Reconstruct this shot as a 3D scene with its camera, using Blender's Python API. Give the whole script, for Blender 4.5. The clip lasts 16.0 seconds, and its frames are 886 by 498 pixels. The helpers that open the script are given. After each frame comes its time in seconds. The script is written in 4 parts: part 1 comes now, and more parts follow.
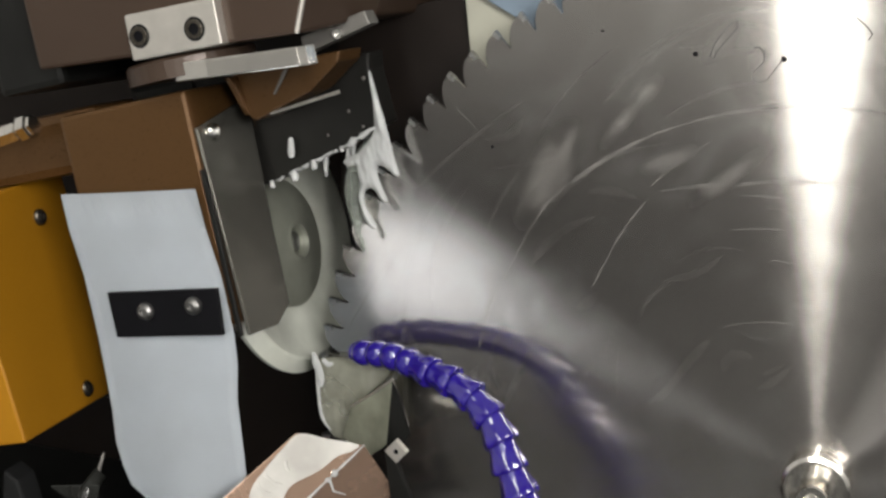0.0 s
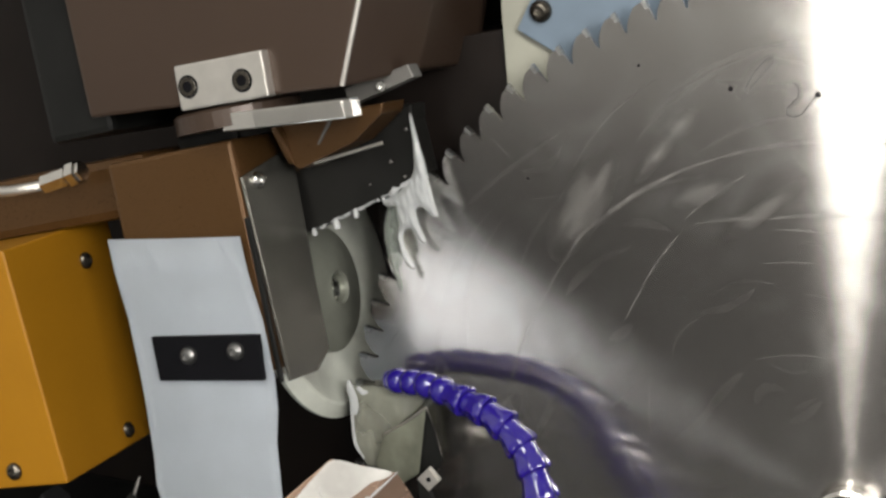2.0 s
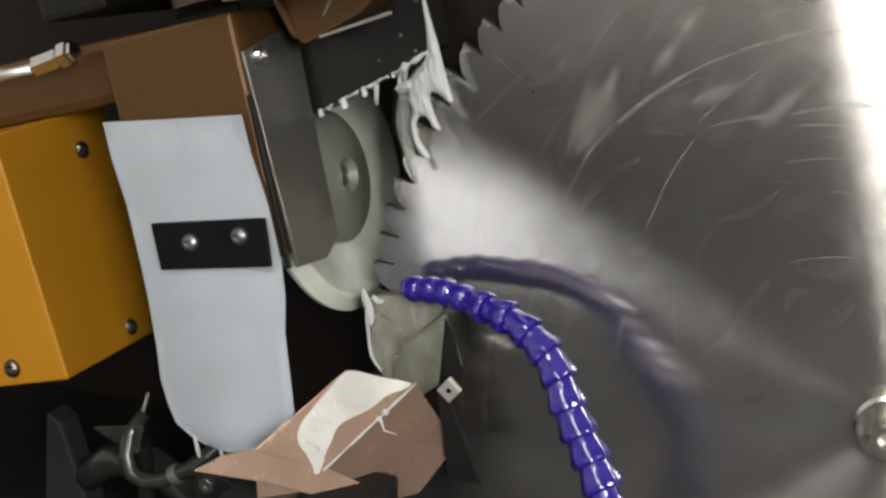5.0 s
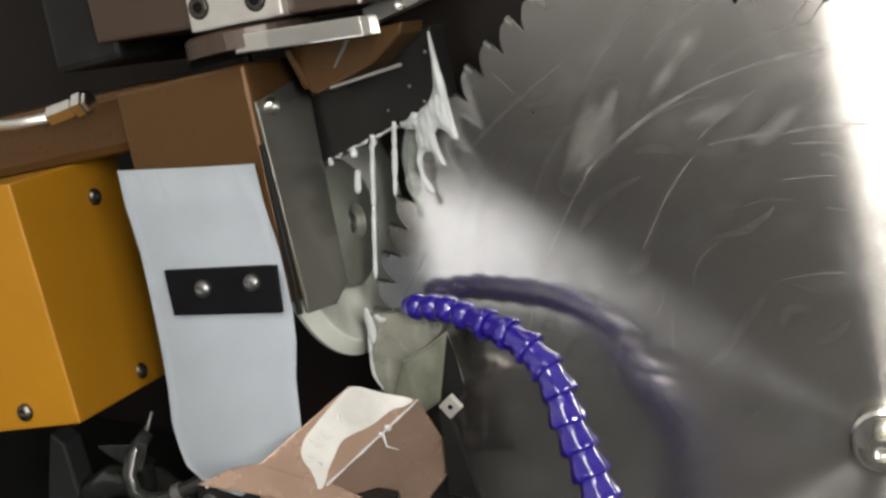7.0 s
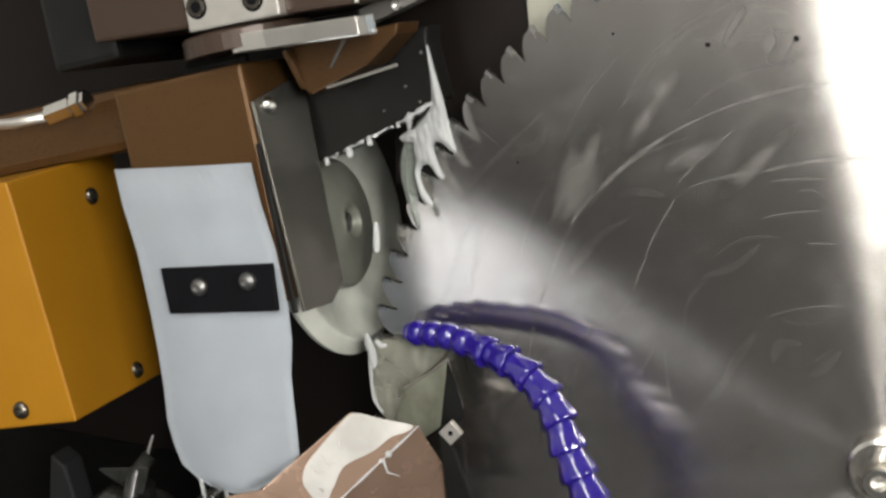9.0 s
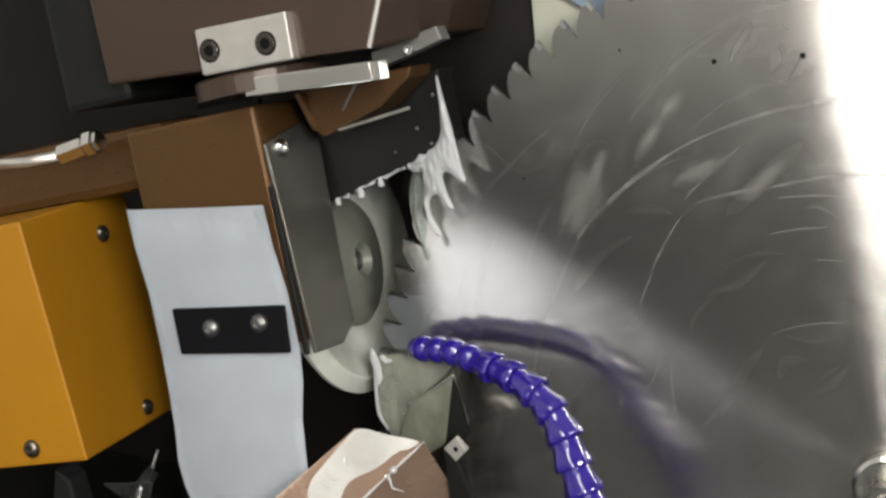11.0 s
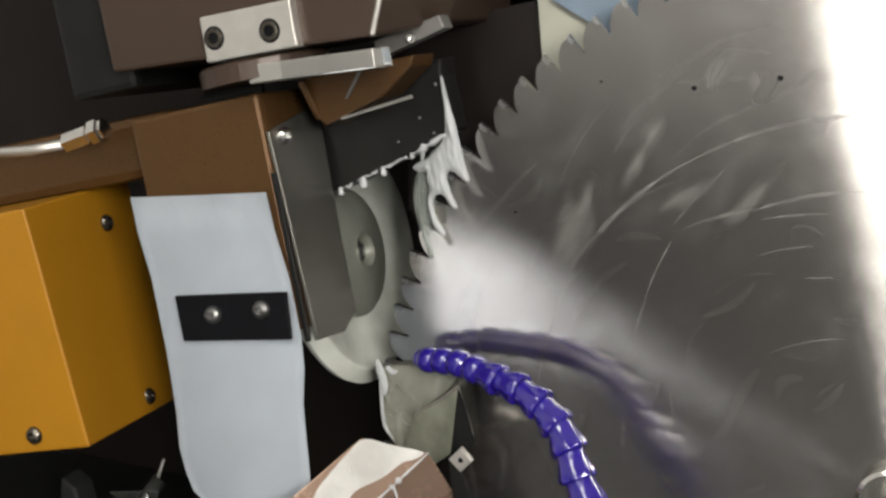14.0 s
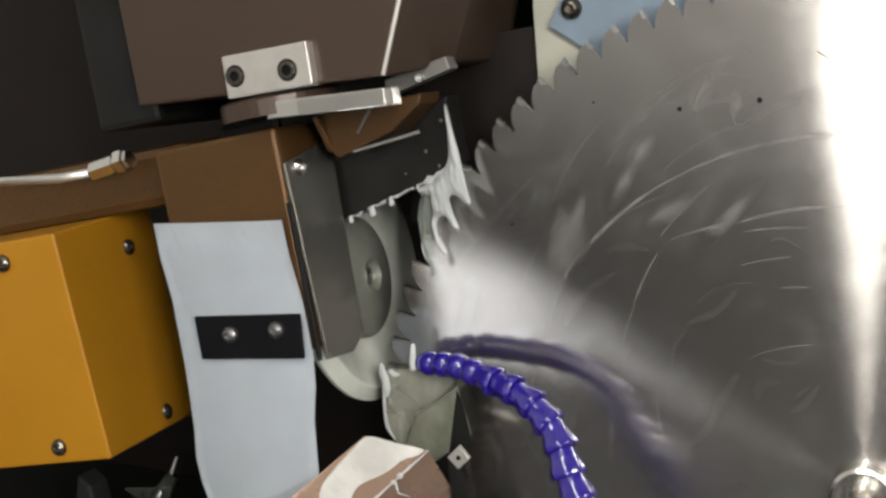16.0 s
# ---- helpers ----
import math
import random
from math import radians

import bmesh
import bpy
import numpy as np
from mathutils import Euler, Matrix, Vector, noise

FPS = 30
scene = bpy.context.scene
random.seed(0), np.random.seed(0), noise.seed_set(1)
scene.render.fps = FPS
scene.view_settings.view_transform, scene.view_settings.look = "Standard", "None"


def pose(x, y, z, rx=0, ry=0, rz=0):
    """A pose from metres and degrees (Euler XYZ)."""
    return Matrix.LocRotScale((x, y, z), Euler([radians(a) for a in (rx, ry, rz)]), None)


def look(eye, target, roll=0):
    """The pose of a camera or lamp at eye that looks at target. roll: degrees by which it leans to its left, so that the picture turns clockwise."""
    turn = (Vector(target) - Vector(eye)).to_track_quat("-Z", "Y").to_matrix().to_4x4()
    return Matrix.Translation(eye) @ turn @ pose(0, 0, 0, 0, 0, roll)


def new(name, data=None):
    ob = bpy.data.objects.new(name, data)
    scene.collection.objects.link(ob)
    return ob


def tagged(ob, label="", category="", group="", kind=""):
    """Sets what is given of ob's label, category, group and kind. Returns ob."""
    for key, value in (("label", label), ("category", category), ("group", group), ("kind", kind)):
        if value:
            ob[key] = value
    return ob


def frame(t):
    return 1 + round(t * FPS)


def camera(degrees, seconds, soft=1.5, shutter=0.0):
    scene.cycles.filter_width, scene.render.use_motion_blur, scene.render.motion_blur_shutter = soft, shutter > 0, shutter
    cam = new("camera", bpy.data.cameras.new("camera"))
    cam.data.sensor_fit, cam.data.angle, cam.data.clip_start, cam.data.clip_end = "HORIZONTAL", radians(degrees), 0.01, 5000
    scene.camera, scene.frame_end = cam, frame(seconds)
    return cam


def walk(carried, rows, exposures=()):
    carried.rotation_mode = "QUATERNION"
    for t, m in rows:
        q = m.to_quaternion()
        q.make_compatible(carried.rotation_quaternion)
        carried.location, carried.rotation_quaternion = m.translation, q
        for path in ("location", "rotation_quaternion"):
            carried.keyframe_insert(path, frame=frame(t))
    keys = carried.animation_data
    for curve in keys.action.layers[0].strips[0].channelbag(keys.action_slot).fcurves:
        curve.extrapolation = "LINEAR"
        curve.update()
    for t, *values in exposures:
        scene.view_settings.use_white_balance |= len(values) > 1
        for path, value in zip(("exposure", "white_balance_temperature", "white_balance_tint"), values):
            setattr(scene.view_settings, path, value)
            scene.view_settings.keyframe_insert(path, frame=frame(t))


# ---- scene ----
cam = camera(35.93, 16.0, soft=2.7)

# seconds, eye in metres, tilt, lean and heading in degrees
PATH = [
    (0, 0.0660, -0.7014, 0.3340, 73.43, -0.36, 22.09),
    (0.5, 0.0650, -0.7047, 0.3340, 74.20, -0.02, 22.64),
    (1, 0.0674, -0.7050, 0.3358, 74.49, 0.13, 23.08),
    (1.5, 0.0695, -0.7102, 0.3339, 74.90, 0.17, 23.12),
    (2, 0.0681, -0.7114, 0.3320, 75.03, 0.03, 23.48),
    (2.5, 0.0655, -0.7058, 0.3279, 74.72, -0.10, 23.94),
    (3, 0.0583, -0.7003, 0.3258, 73.40, -0.24, 23.97),
    (3.5, 0.0468, -0.6805, 0.3205, 72.33, -0.55, 23.91),
    (4, 0.0492, -0.6797, 0.3142, 71.83, -0.70, 24.04),
    (6.5, 0.0510, -0.6949, 0.2993, 73.38, -0.71, 23.62),
    (7, 0.0524, -0.6980, 0.2983, 73.73, -0.68, 23.67),
    (7.5, 0.0508, -0.6983, 0.3044, 73.35, -0.61, 23.43),
    (8, 0.0492, -0.6979, 0.3072, 73.24, -0.55, 23.37),
    (8.5, 0.0501, -0.6999, 0.3074, 73.52, -0.64, 23.51),
    (9, 0.0504, -0.7022, 0.3107, 74.07, -0.39, 23.43),
    (9.5, 0.0492, -0.7007, 0.3099, 74.59, -0.29, 23.52),
    (12, 0.0485, -0.7041, 0.3129, 74.69, -0.25, 23.54),
    (12.5, 0.0490, -0.7043, 0.3127, 74.88, -0.26, 23.76),
    (13, 0.0484, -0.7063, 0.3127, 74.98, -0.08, 23.75),
    (13.5, 0.0509, -0.7060, 0.3136, 75.04, -0.14, 23.91),
    (14, 0.0503, -0.7074, 0.3128, 75.17, 0.06, 23.78),
    (14.5, 0.0494, -0.7103, 0.3101, 75.45, 0.17, 23.67),
    (15, 0.0501, -0.7101, 0.3073, 75.82, 0.12, 23.89),
    (15.5, 0.0494, -0.7126, 0.3035, 76.05, 0.18, 23.96),
    (16, 0.0697, -0.7529, 0.3174, 76.13, 0.55, 23.77),
]


def eye_pose(x, y, z, tilt, lean, turn):
    return Matrix.Translation((x, y, z)) @ Matrix.Rotation(radians(turn), 4, "Z") @ Matrix.Rotation(radians(tilt), 4, "X") @ Matrix.Rotation(radians(lean), 4, "Z")


walk(cam, [(row[0], eye_pose(*row[1:])) for row in PATH], [(0, -0.18), (2, -0.18), (4, -0.20), (6.5, -0.08), (9.5, -0.06), (12.5, -0.10), (16, -0.14)])

# ---- world and lights ----
world = bpy.data.worlds.new("workshop_air")
scene.world = world
world.use_nodes = True
world.node_tree.nodes["Background"].inputs[0].default_value = (0.8, 0.85, 0.95, 1)
world.node_tree.nodes["Background"].inputs[1].default_value = 0.02


def area_lamp(name, eye, target, wide, high, watts, colour):
    data = bpy.data.lights.new(name, "AREA")
    data.shape, data.size, data.size_y, data.energy, data.color = "RECTANGLE", wide, high, watts, colour
    ob = new(name, data)
    ob.matrix_world = look(eye, target)
    return ob


area_lamp("front_tube_lamp", (-0.268, -2.1, 0.45), (-0.268, 0, 0.30), 0.12, 1.3, 9.4, (1.0, 0.965, 0.90))
# Added fill that brightens the walls mirrored in the blade; no known source.
area_lamp("room_fill_lamp", (-0.3, -2.1, 2.25), (-0.3, -2.1, 0), 1.6, 0.7, 54, (1.0, 0.965, 0.895))
area_lamp("side_tube_lamp", (0.78, -1.65, 1.05), (-0.2, 0, 0.1), 0.12, 0.8, 24, (1.0, 0.965, 0.91))
area_lamp("low_side_lamp", (1.38, -1.85, 0.85), (-0.2, 0, 0.1), 0.55, 0.6, 46, (1.0, 0.96, 0.92))
area_lamp("work_lamp", (-0.490, -0.60, -0.118), (-0.20, 0, 0.08), 0.13, 0.13, 0.165, (0.97, 0.98, 1.0))

# ---- materials ----


def material(name):
    m = bpy.data.materials.new(name)
    m.use_nodes = True
    return m, m.node_tree, m.node_tree.nodes["Principled BSDF"]


def surface(name, colour, rough=0.5, metal=0.0, vary=0.25, scale=60.0, bump=0.1, grain=900.0, coat=0.0, streak=None, gloss=0.5):
    """A painted, plastic or metal surface with stains at one scale and grain at another."""
    m, tree, bsdf = material(name)
    n, l = tree.nodes, tree.links
    tc = n.new("ShaderNodeTexCoord")
    mp = n.new("ShaderNodeMapping")
    if streak:
        mp.inputs["Scale"].default_value = streak
    l.new(tc.outputs["Object"], mp.inputs["Vector"])
    big = n.new("ShaderNodeTexNoise")
    big.inputs["Scale"].default_value, big.inputs["Detail"].default_value = scale, 5
    l.new(mp.outputs[0], big.inputs["Vector"])
    fine = n.new("ShaderNodeTexNoise")
    fine.inputs["Scale"].default_value, fine.inputs["Detail"].default_value = grain, 3
    l.new(mp.outputs[0], fine.inputs["Vector"])
    ramp = n.new("ShaderNodeMapRange")
    ramp.inputs["From Min"].default_value, ramp.inputs["From Max"].default_value = 0.3, 0.7
    ramp.inputs["To Min"].default_value, ramp.inputs["To Max"].default_value = 1 - vary, 1 + vary * 0.6
    l.new(big.outputs["Fac"], ramp.inputs["Value"])
    hsv = n.new("ShaderNodeHueSaturation")
    hsv.inputs["Color"].default_value = (*colour, 1)
    l.new(ramp.outputs[0], hsv.inputs["Value"])
    l.new(hsv.outputs[0], bsdf.inputs["Base Color"])
    rr = n.new("ShaderNodeMapRange")
    rr.inputs["From Min"].default_value, rr.inputs["From Max"].default_value = 0.3, 0.7
    rr.inputs["To Min"].default_value, rr.inputs["To Max"].default_value = max(0.03, rough * 0.88), min(1, rough * 1.14)
    l.new(fine.outputs["Fac"], rr.inputs["Value"])
    l.new(rr.outputs[0], bsdf.inputs["Roughness"])
    bsdf.inputs["Metallic"].default_value = metal
    bsdf.inputs["Coat Weight"].default_value = coat
    bsdf.inputs["Specular IOR Level"].default_value = gloss
    bsdf.inputs["Coat Roughness"].default_value = 0.08
    b = n.new("ShaderNodeBump")
    b.inputs["Strength"].default_value, b.inputs["Distance"].default_value = bump, 0.0004
    l.new(fine.outputs["Fac"], b.inputs["Height"])
    l.new(b.outputs[0], bsdf.inputs["Normal"])
    return m


def blade_steel():
    """Circularly ground saw steel, with smears of dried coolant."""
    m, tree, bsdf = material("ground_saw_steel")
    n, l = tree.nodes, tree.links
    tc = n.new("ShaderNodeTexCoord")
    tan = n.new("ShaderNodeTangent")
    tan.direction_type, tan.axis = "RADIAL", "Y"
    l.new(tan.outputs[0], bsdf.inputs["Tangent"])
    bsdf.inputs["Metallic"].default_value = 1.0
    bsdf.inputs["Anisotropic"].default_value = 0.97
    bsdf.inputs["Anisotropic Rotation"].default_value = ANISO_TURN
    # radius from the centre
    sep = n.new("ShaderNodeSeparateXYZ")
    l.new(tc.outputs["Object"], sep.inputs[0])
    comb = n.new("ShaderNodeCombineXYZ")
    l.new(sep.outputs[0], comb.inputs[0])
    l.new(sep.outputs[2], comb.inputs[1])
    ln = n.new("ShaderNodeVectorMath")
    ln.operation = "LENGTH"
    l.new(comb.outputs[0], ln.inputs[0])
    rings = n.new("ShaderNodeTexNoise")
    rings.noise_dimensions = "1D"
    rings.inputs["Scale"].default_value, rings.inputs["Detail"].default_value = 900, 4
    l.new(ln.outputs["Value"], rings.inputs["W"])
    smear = n.new("ShaderNodeTexNoise")
    smear.inputs["Scale"].default_value, smear.inputs["Detail"].default_value, smear.inputs["Distortion"].default_value = 17, 4, 2.2
    l.new(tc.outputs["Object"], smear.inputs["Vector"])
    grain = n.new("ShaderNodeTexNoise")
    grain.inputs["Scale"].default_value, grain.inputs["Detail"].default_value = 420, 3
    l.new(tc.outputs["Object"], grain.inputs["Vector"])
    f = n.new("ShaderNodeMapRange")
    f.inputs["From Min"].default_value, f.inputs["From Max"].default_value = 0.48, 0.74
    l.new(smear.outputs["Fac"], f.inputs["Value"])
    col = n.new("ShaderNodeMix")
    col.data_type = "RGBA"
    col.inputs["A"].default_value = (0.52, 0.50, 0.48, 1)
    col.inputs["B"].default_value = (0.64, 0.63, 0.61, 1)
    l.new(f.outputs[0], col.inputs["Factor"])
    l.new(col.outputs["Result"], bsdf.inputs["Base Color"])
    r = n.new("ShaderNodeMapRange")
    r.inputs["To Min"].default_value, r.inputs["To Max"].default_value = 0.125, 0.195
    mul = n.new("ShaderNodeMath")
    mul.operation = "MULTIPLY_ADD"
    mul.inputs[1].default_value = 0.16
    l.new(rings.outputs["Fac"], mul.inputs[0])
    half = n.new("ShaderNodeMath")
    half.operation = "MULTIPLY"
    half.inputs[1].default_value = 0.5
    l.new(smear.outputs["Fac"], half.inputs[0])
    l.new(half.outputs[0], mul.inputs[2])
    l.new(mul.outputs[0], r.inputs["Value"])
    wiped = n.new("ShaderNodeMath")
    wiped.operation = "MULTIPLY_ADD"
    wiped.inputs[1].default_value = 0.05
    l.new(f.outputs[0], wiped.inputs[0])
    l.new(r.outputs[0], wiped.inputs[2])
    l.new(wiped.outputs[0], bsdf.inputs["Roughness"])
    b = n.new("ShaderNodeBump")
    b.inputs["Strength"].default_value, b.inputs["Distance"].default_value = 0.0, 0.0002
    l.new(grain.outputs["Fac"], b.inputs["Height"])
    l.new(b.outputs[0], bsdf.inputs["Normal"])
    # the coarser scuffing that scatters light more widely
    scuff = n.new("ShaderNodeBsdfPrincipled")
    scuff.inputs["Metallic"].default_value, scuff.inputs["Roughness"].default_value = 1.0, 0.56
    l.new(col.outputs["Result"], scuff.inputs["Base Color"])
    # the fine turned grooves, which draw a lamp out into a narrow fan towards the centre
    groove = n.new("ShaderNodeBsdfAnisotropic")
    groove.inputs["Roughness"].default_value, groove.inputs["Anisotropy"].default_value = 0.215, 0.72
    l.new(tan.outputs[0], groove.inputs["Tangent"])
    l.new(col.outputs["Result"], groove.inputs["Color"])
    brushed = n.new("ShaderNodeMixShader")
    brushed.inputs[0].default_value = 0.5
    l.new(bsdf.outputs[0], brushed.inputs[1])
    l.new(groove.outputs[0], brushed.inputs[2])
    both = n.new("ShaderNodeMixShader")
    both.inputs[0].default_value = 0.075
    l.new(brushed.outputs[0], both.inputs[1])
    l.new(scuff.outputs[0], both.inputs[2])
    l.new(both.outputs[0], n["Material Output"].inputs["Surface"])
    return m


ANISO_TURN = 0.25
STEEL_BLADE = blade_steel()


def patchy(m, low, high, scale):
    """Lets a thin film break up into patches."""
    n, l = m.node_tree.nodes, m.node_tree.links
    tc, nz, mr = n.new("ShaderNodeTexCoord"), n.new("ShaderNodeTexNoise"), n.new("ShaderNodeMapRange")
    nz.inputs["Scale"].default_value, nz.inputs["Detail"].default_value = scale, 5
    mr.inputs["From Min"].default_value, mr.inputs["From Max"].default_value = 0.38, 0.68
    mr.inputs["To Min"].default_value, mr.inputs["To Max"].default_value = low, high
    l.new(tc.outputs["Object"], nz.inputs["Vector"])
    l.new(nz.outputs["Fac"], mr.inputs["Value"])
    l.new(mr.outputs[0], n["Principled BSDF"].inputs["Alpha"])


RUB = surface("rubbed_scratch", (0.42, 0.41, 0.39), 0.5, 0.35, 0.3, 160, 0.0, 700)
patchy(RUB, 0.05, 0.31, 110)
SMUDGE = surface("dried_coolant_patch", (0.40, 0.39, 0.37), 0.5, 0.35, 0.3, 120, 0.0, 700)


def faded(m, most):
    """Lets a dried patch thin out towards its ragged edge."""
    n, l = m.node_tree.nodes, m.node_tree.links
    tc, info, shift = n.new("ShaderNodeTexCoord"), n.new("ShaderNodeObjectInfo"), n.new("ShaderNodeVectorMath")
    far, nz, add, mr = n.new("ShaderNodeVectorMath"), n.new("ShaderNodeTexNoise"), n.new("ShaderNodeMath"), n.new("ShaderNodeMapRange")
    far.operation = "LENGTH"
    l.new(tc.outputs["Object"], far.inputs[0])
    shift.operation = "MULTIPLY_ADD"
    l.new(info.outputs["Random"], shift.inputs[0])
    shift.inputs[1].default_value = (9, 9, 9)
    l.new(tc.outputs["Object"], shift.inputs[2])
    nz.inputs["Scale"].default_value, nz.inputs["Detail"].default_value = 2.2, 5
    l.new(shift.outputs[0], nz.inputs["Vector"])
    add.operation = "SUBTRACT"
    l.new(nz.outputs["Fac"], add.inputs[0])
    half = n.new("ShaderNodeMath")
    half.operation = "MULTIPLY"
    half.inputs[1].default_value = 0.62
    l.new(far.outputs["Value"], half.inputs[0])
    l.new(half.outputs[0], add.inputs[1])
    mr.inputs["From Min"].default_value, mr.inputs["From Max"].default_value = 0.0, 0.38
    mr.inputs["To Min"].default_value, mr.inputs["To Max"].default_value = 0.0, most
    l.new(add.outputs[0], mr.inputs["Value"])
    l.new(mr.outputs[0], n["Principled BSDF"].inputs["Alpha"])


faded(SMUDGE, 0.22)
MARKER = surface("dark_marker", (0.10, 0.10, 0.10), 0.6, 0.3)
CARBIDE = surface("ground_carbide", (0.42, 0.42, 0.41), 0.28, 1.0, 0.2, 300)
BROWN = surface("bronze_lacquered_casting", (0.084, 0.0425, 0.0145), 0.30, 0.5, 0.07, 9, 0.006, 900)
HOUSE = surface("dark_bronze_housing_paint", (0.042, 0.0265, 0.018), 0.36, 0.25, 0.08, 9, 0.006, 900)
YELLOW = surface("amber_enamel_sheet", (0.285, 0.128, 0.006), 0.45, 0.0, 0.05, 20, 0.02, 600, coat=0.05, gloss=0.3)
WHITE = surface("white_plastic_sheet", (0.51, 0.555, 0.60), 0.34, 0.0, 0.05, 30, 0.05, 500)
BLACK = surface("black_plastic", (0.004, 0.004, 0.005), 0.42, 0.0, 0.2, 60, gloss=0.10)
# Near-black; on steel parts the shadow is put into this colour.
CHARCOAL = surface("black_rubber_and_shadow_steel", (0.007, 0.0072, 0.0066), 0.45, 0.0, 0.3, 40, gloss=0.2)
GUARD = surface("wet_dark_guard_steel", (0.135, 0.132, 0.115), 0.24, 0.7, 0.35, 14, 0.0, 40)
COVER = surface("wet_black_cover", (0.010, 0.0098, 0.009), 0.32, 0.0, 0.25, 30, 0.0, 60, gloss=0.2)
BRIGHT = surface("milled_bright_steel", (0.72, 0.70, 0.66), 0.22, 1.0, 0.06, 60, 0.0, 300)
SATIN = surface("satin_aluminium", (0.56, 0.54, 0.50), 0.42, 0.85, 0.12, 60, 0.08, 900)
WETBLACK = surface("wet_black_rubber", (0.022, 0.023, 0.021), 0.20, 0.0, 0.3, 90, 0.5, 160, gloss=0.5)
SLATE = surface("slate_painted_steel", (0.013, 0.0135, 0.014), 0.5, 0.0, 0.2, 30, 0.05, 500)
DULL = surface("dull_grey_steel", (0.16, 0.155, 0.145), 0.45, 0.6, 0.15, 60, 0.05, 900)
WETSTEEL = surface("wet_grey_green_steel", (0.30, 0.31, 0.24), 0.35, 0.5, 0.3, 60, 0.0, 60)
BOLT = surface("blackened_bolt_steel", (0.10, 0.09, 0.075), 0.25, 0.9, 0.2, 300)
CHROME = surface("wet_chromed_screw", (0.72, 0.72, 0.70), 0.12, 1.0, 0.1, 300)
STRIPSCREW = surface("grey_zinc_screw", (0.18, 0.18, 0.175), 0.3, 0.9, 0.2, 300)
WHEEL = surface("pale_abrasive_wheel", (0.54, 0.56, 0.50), 0.30, 0.0, 0.16, 40, 0.1, 900, coat=0.3)
FLANGE = surface("grey_wheel_flange", (0.24, 0.25, 0.21), 0.35, 0.4, 0.2, 40, 0.03)
HOSE = surface("violet_segmented_plastic", (0.015, 0.0065, 0.17), 0.13, 0.0, 0.12, 100, 0.0, 500, coat=1.0)
BLOCKM = surface("wet_bronze_block", (0.33, 0.225, 0.165), 0.26, 0.6, 0.12, 40, 0.0, 60)
IVORY = surface("ivory_painted_plate", (0.30, 0.30, 0.25), 0.45, 0.0, 0.12, 40)
BLUEGREY = surface("blue_grey_plate", (0.14, 0.185, 0.235), 0.4, 0.1, 0.1, 40)
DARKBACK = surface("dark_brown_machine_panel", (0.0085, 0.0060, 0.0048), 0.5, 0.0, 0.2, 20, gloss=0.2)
GREYWALL = surface("grey_workshop_paint", (0.66, 0.66, 0.65), 0.7, 0.0, 0.15, 3, 0.1, 80)
FLOORM = surface("dark_concrete", (0.08, 0.079, 0.075), 0.7, 0.0, 0.3, 4, 0.2, 90)
WATER, _wt, _wb = material("milky_coolant")
_wb.inputs["Base Color"].default_value = (0.74, 0.76, 0.76, 1)
_wb.inputs["Roughness"].default_value = 0.12
_wb.inputs["Transmission Weight"].default_value = 0.55
_wb.inputs["IOR"].default_value = 1.33
THIN, _tt, _tb = material("thin_clear_coolant")
_tb.inputs["Base Color"].default_value = (0.62, 0.66, 0.62, 1)
_tb.inputs["Roughness"].default_value = 0.10
_tb.inputs["Transmission Weight"].default_value = 0.85
_tb.inputs["IOR"].default_value = 1.2
CURTAIN = surface("milky_coolant_curtain", (0.36, 0.365, 0.30), 0.14, 0.0, 0.12, 40, 0.0, 160, coat=0.4)
patchy(CURTAIN, 0.50, 0.85, 28)
FAINT = surface("faint_wiped_streak", (0.44, 0.43, 0.41), 0.5, 0.4, 0.3, 160, 0.0, 700)
patchy(FAINT, 0.0, 0.055, 70)
# Diffuse white; the reflection on the wet block is put into colour.
FILM_GLARE = surface("coolant_film_with_reflection", (0.56, 0.55, 0.52), 0.14, 0.0, 0.12, 40, 0.0, 60)
patchy(FILM_GLARE, 0.62, 1.0, 22)

# ---- building helpers ----


def part(name, bm, mat, parent=None, label="", smooth=False):
    me = bpy.data.meshes.new(name)
    bmesh.ops.recalc_face_normals(bm, faces=bm.faces)
    bm.to_mesh(me)
    bm.free()
    if smooth:
        for p in me.polygons:
            p.use_smooth = True
    me.materials.append(mat)
    ob = new(name, me)
    if parent:
        ob.parent = parent
    if label:
        ob["label"] = label
    return ob


def empty(name, m=None):
    ob = new(name)
    ob.empty_display_size = 0.02
    if m is not None:
        ob.matrix_world = m
    return ob


def bevel_all(bm, size, segments=2, angle=0.5):
    edges = [e for e in bm.edges if len(e.link_faces) == 2 and e.calc_face_angle() > angle]
    bmesh.ops.bevel(bm, geom=edges, offset=size, segments=segments, affect="EDGES", profile=0.6)


def box(lo, hi, bevel=0.001):
    bm = bmesh.new()
    bmesh.ops.create_cube(bm, size=1)
    for v in bm.verts:
        v.co = Vector([lo[i] + (v.co[i] + 0.5) * (hi[i] - lo[i]) for i in range(3)])
    if bevel:
        bevel_all(bm, bevel)
    return bm


def prism(points, along, bevel=0.0):
    """A flat outline pushed along a vector."""
    bm = bmesh.new()
    a = [bm.verts.new(p) for p in points]
    b = [bm.verts.new(Vector(p) + Vector(along)) for p in points]
    n = len(points)
    bm.faces.new(a)
    bm.faces.new(b[::-1])
    for i in range(n):
        bm.faces.new((a[i], a[(i + 1) % n], b[(i + 1) % n], b[i]))
    bmesh.ops.recalc_face_normals(bm, faces=bm.faces)
    if bevel:
        bevel_all(bm, bevel)
    return bm


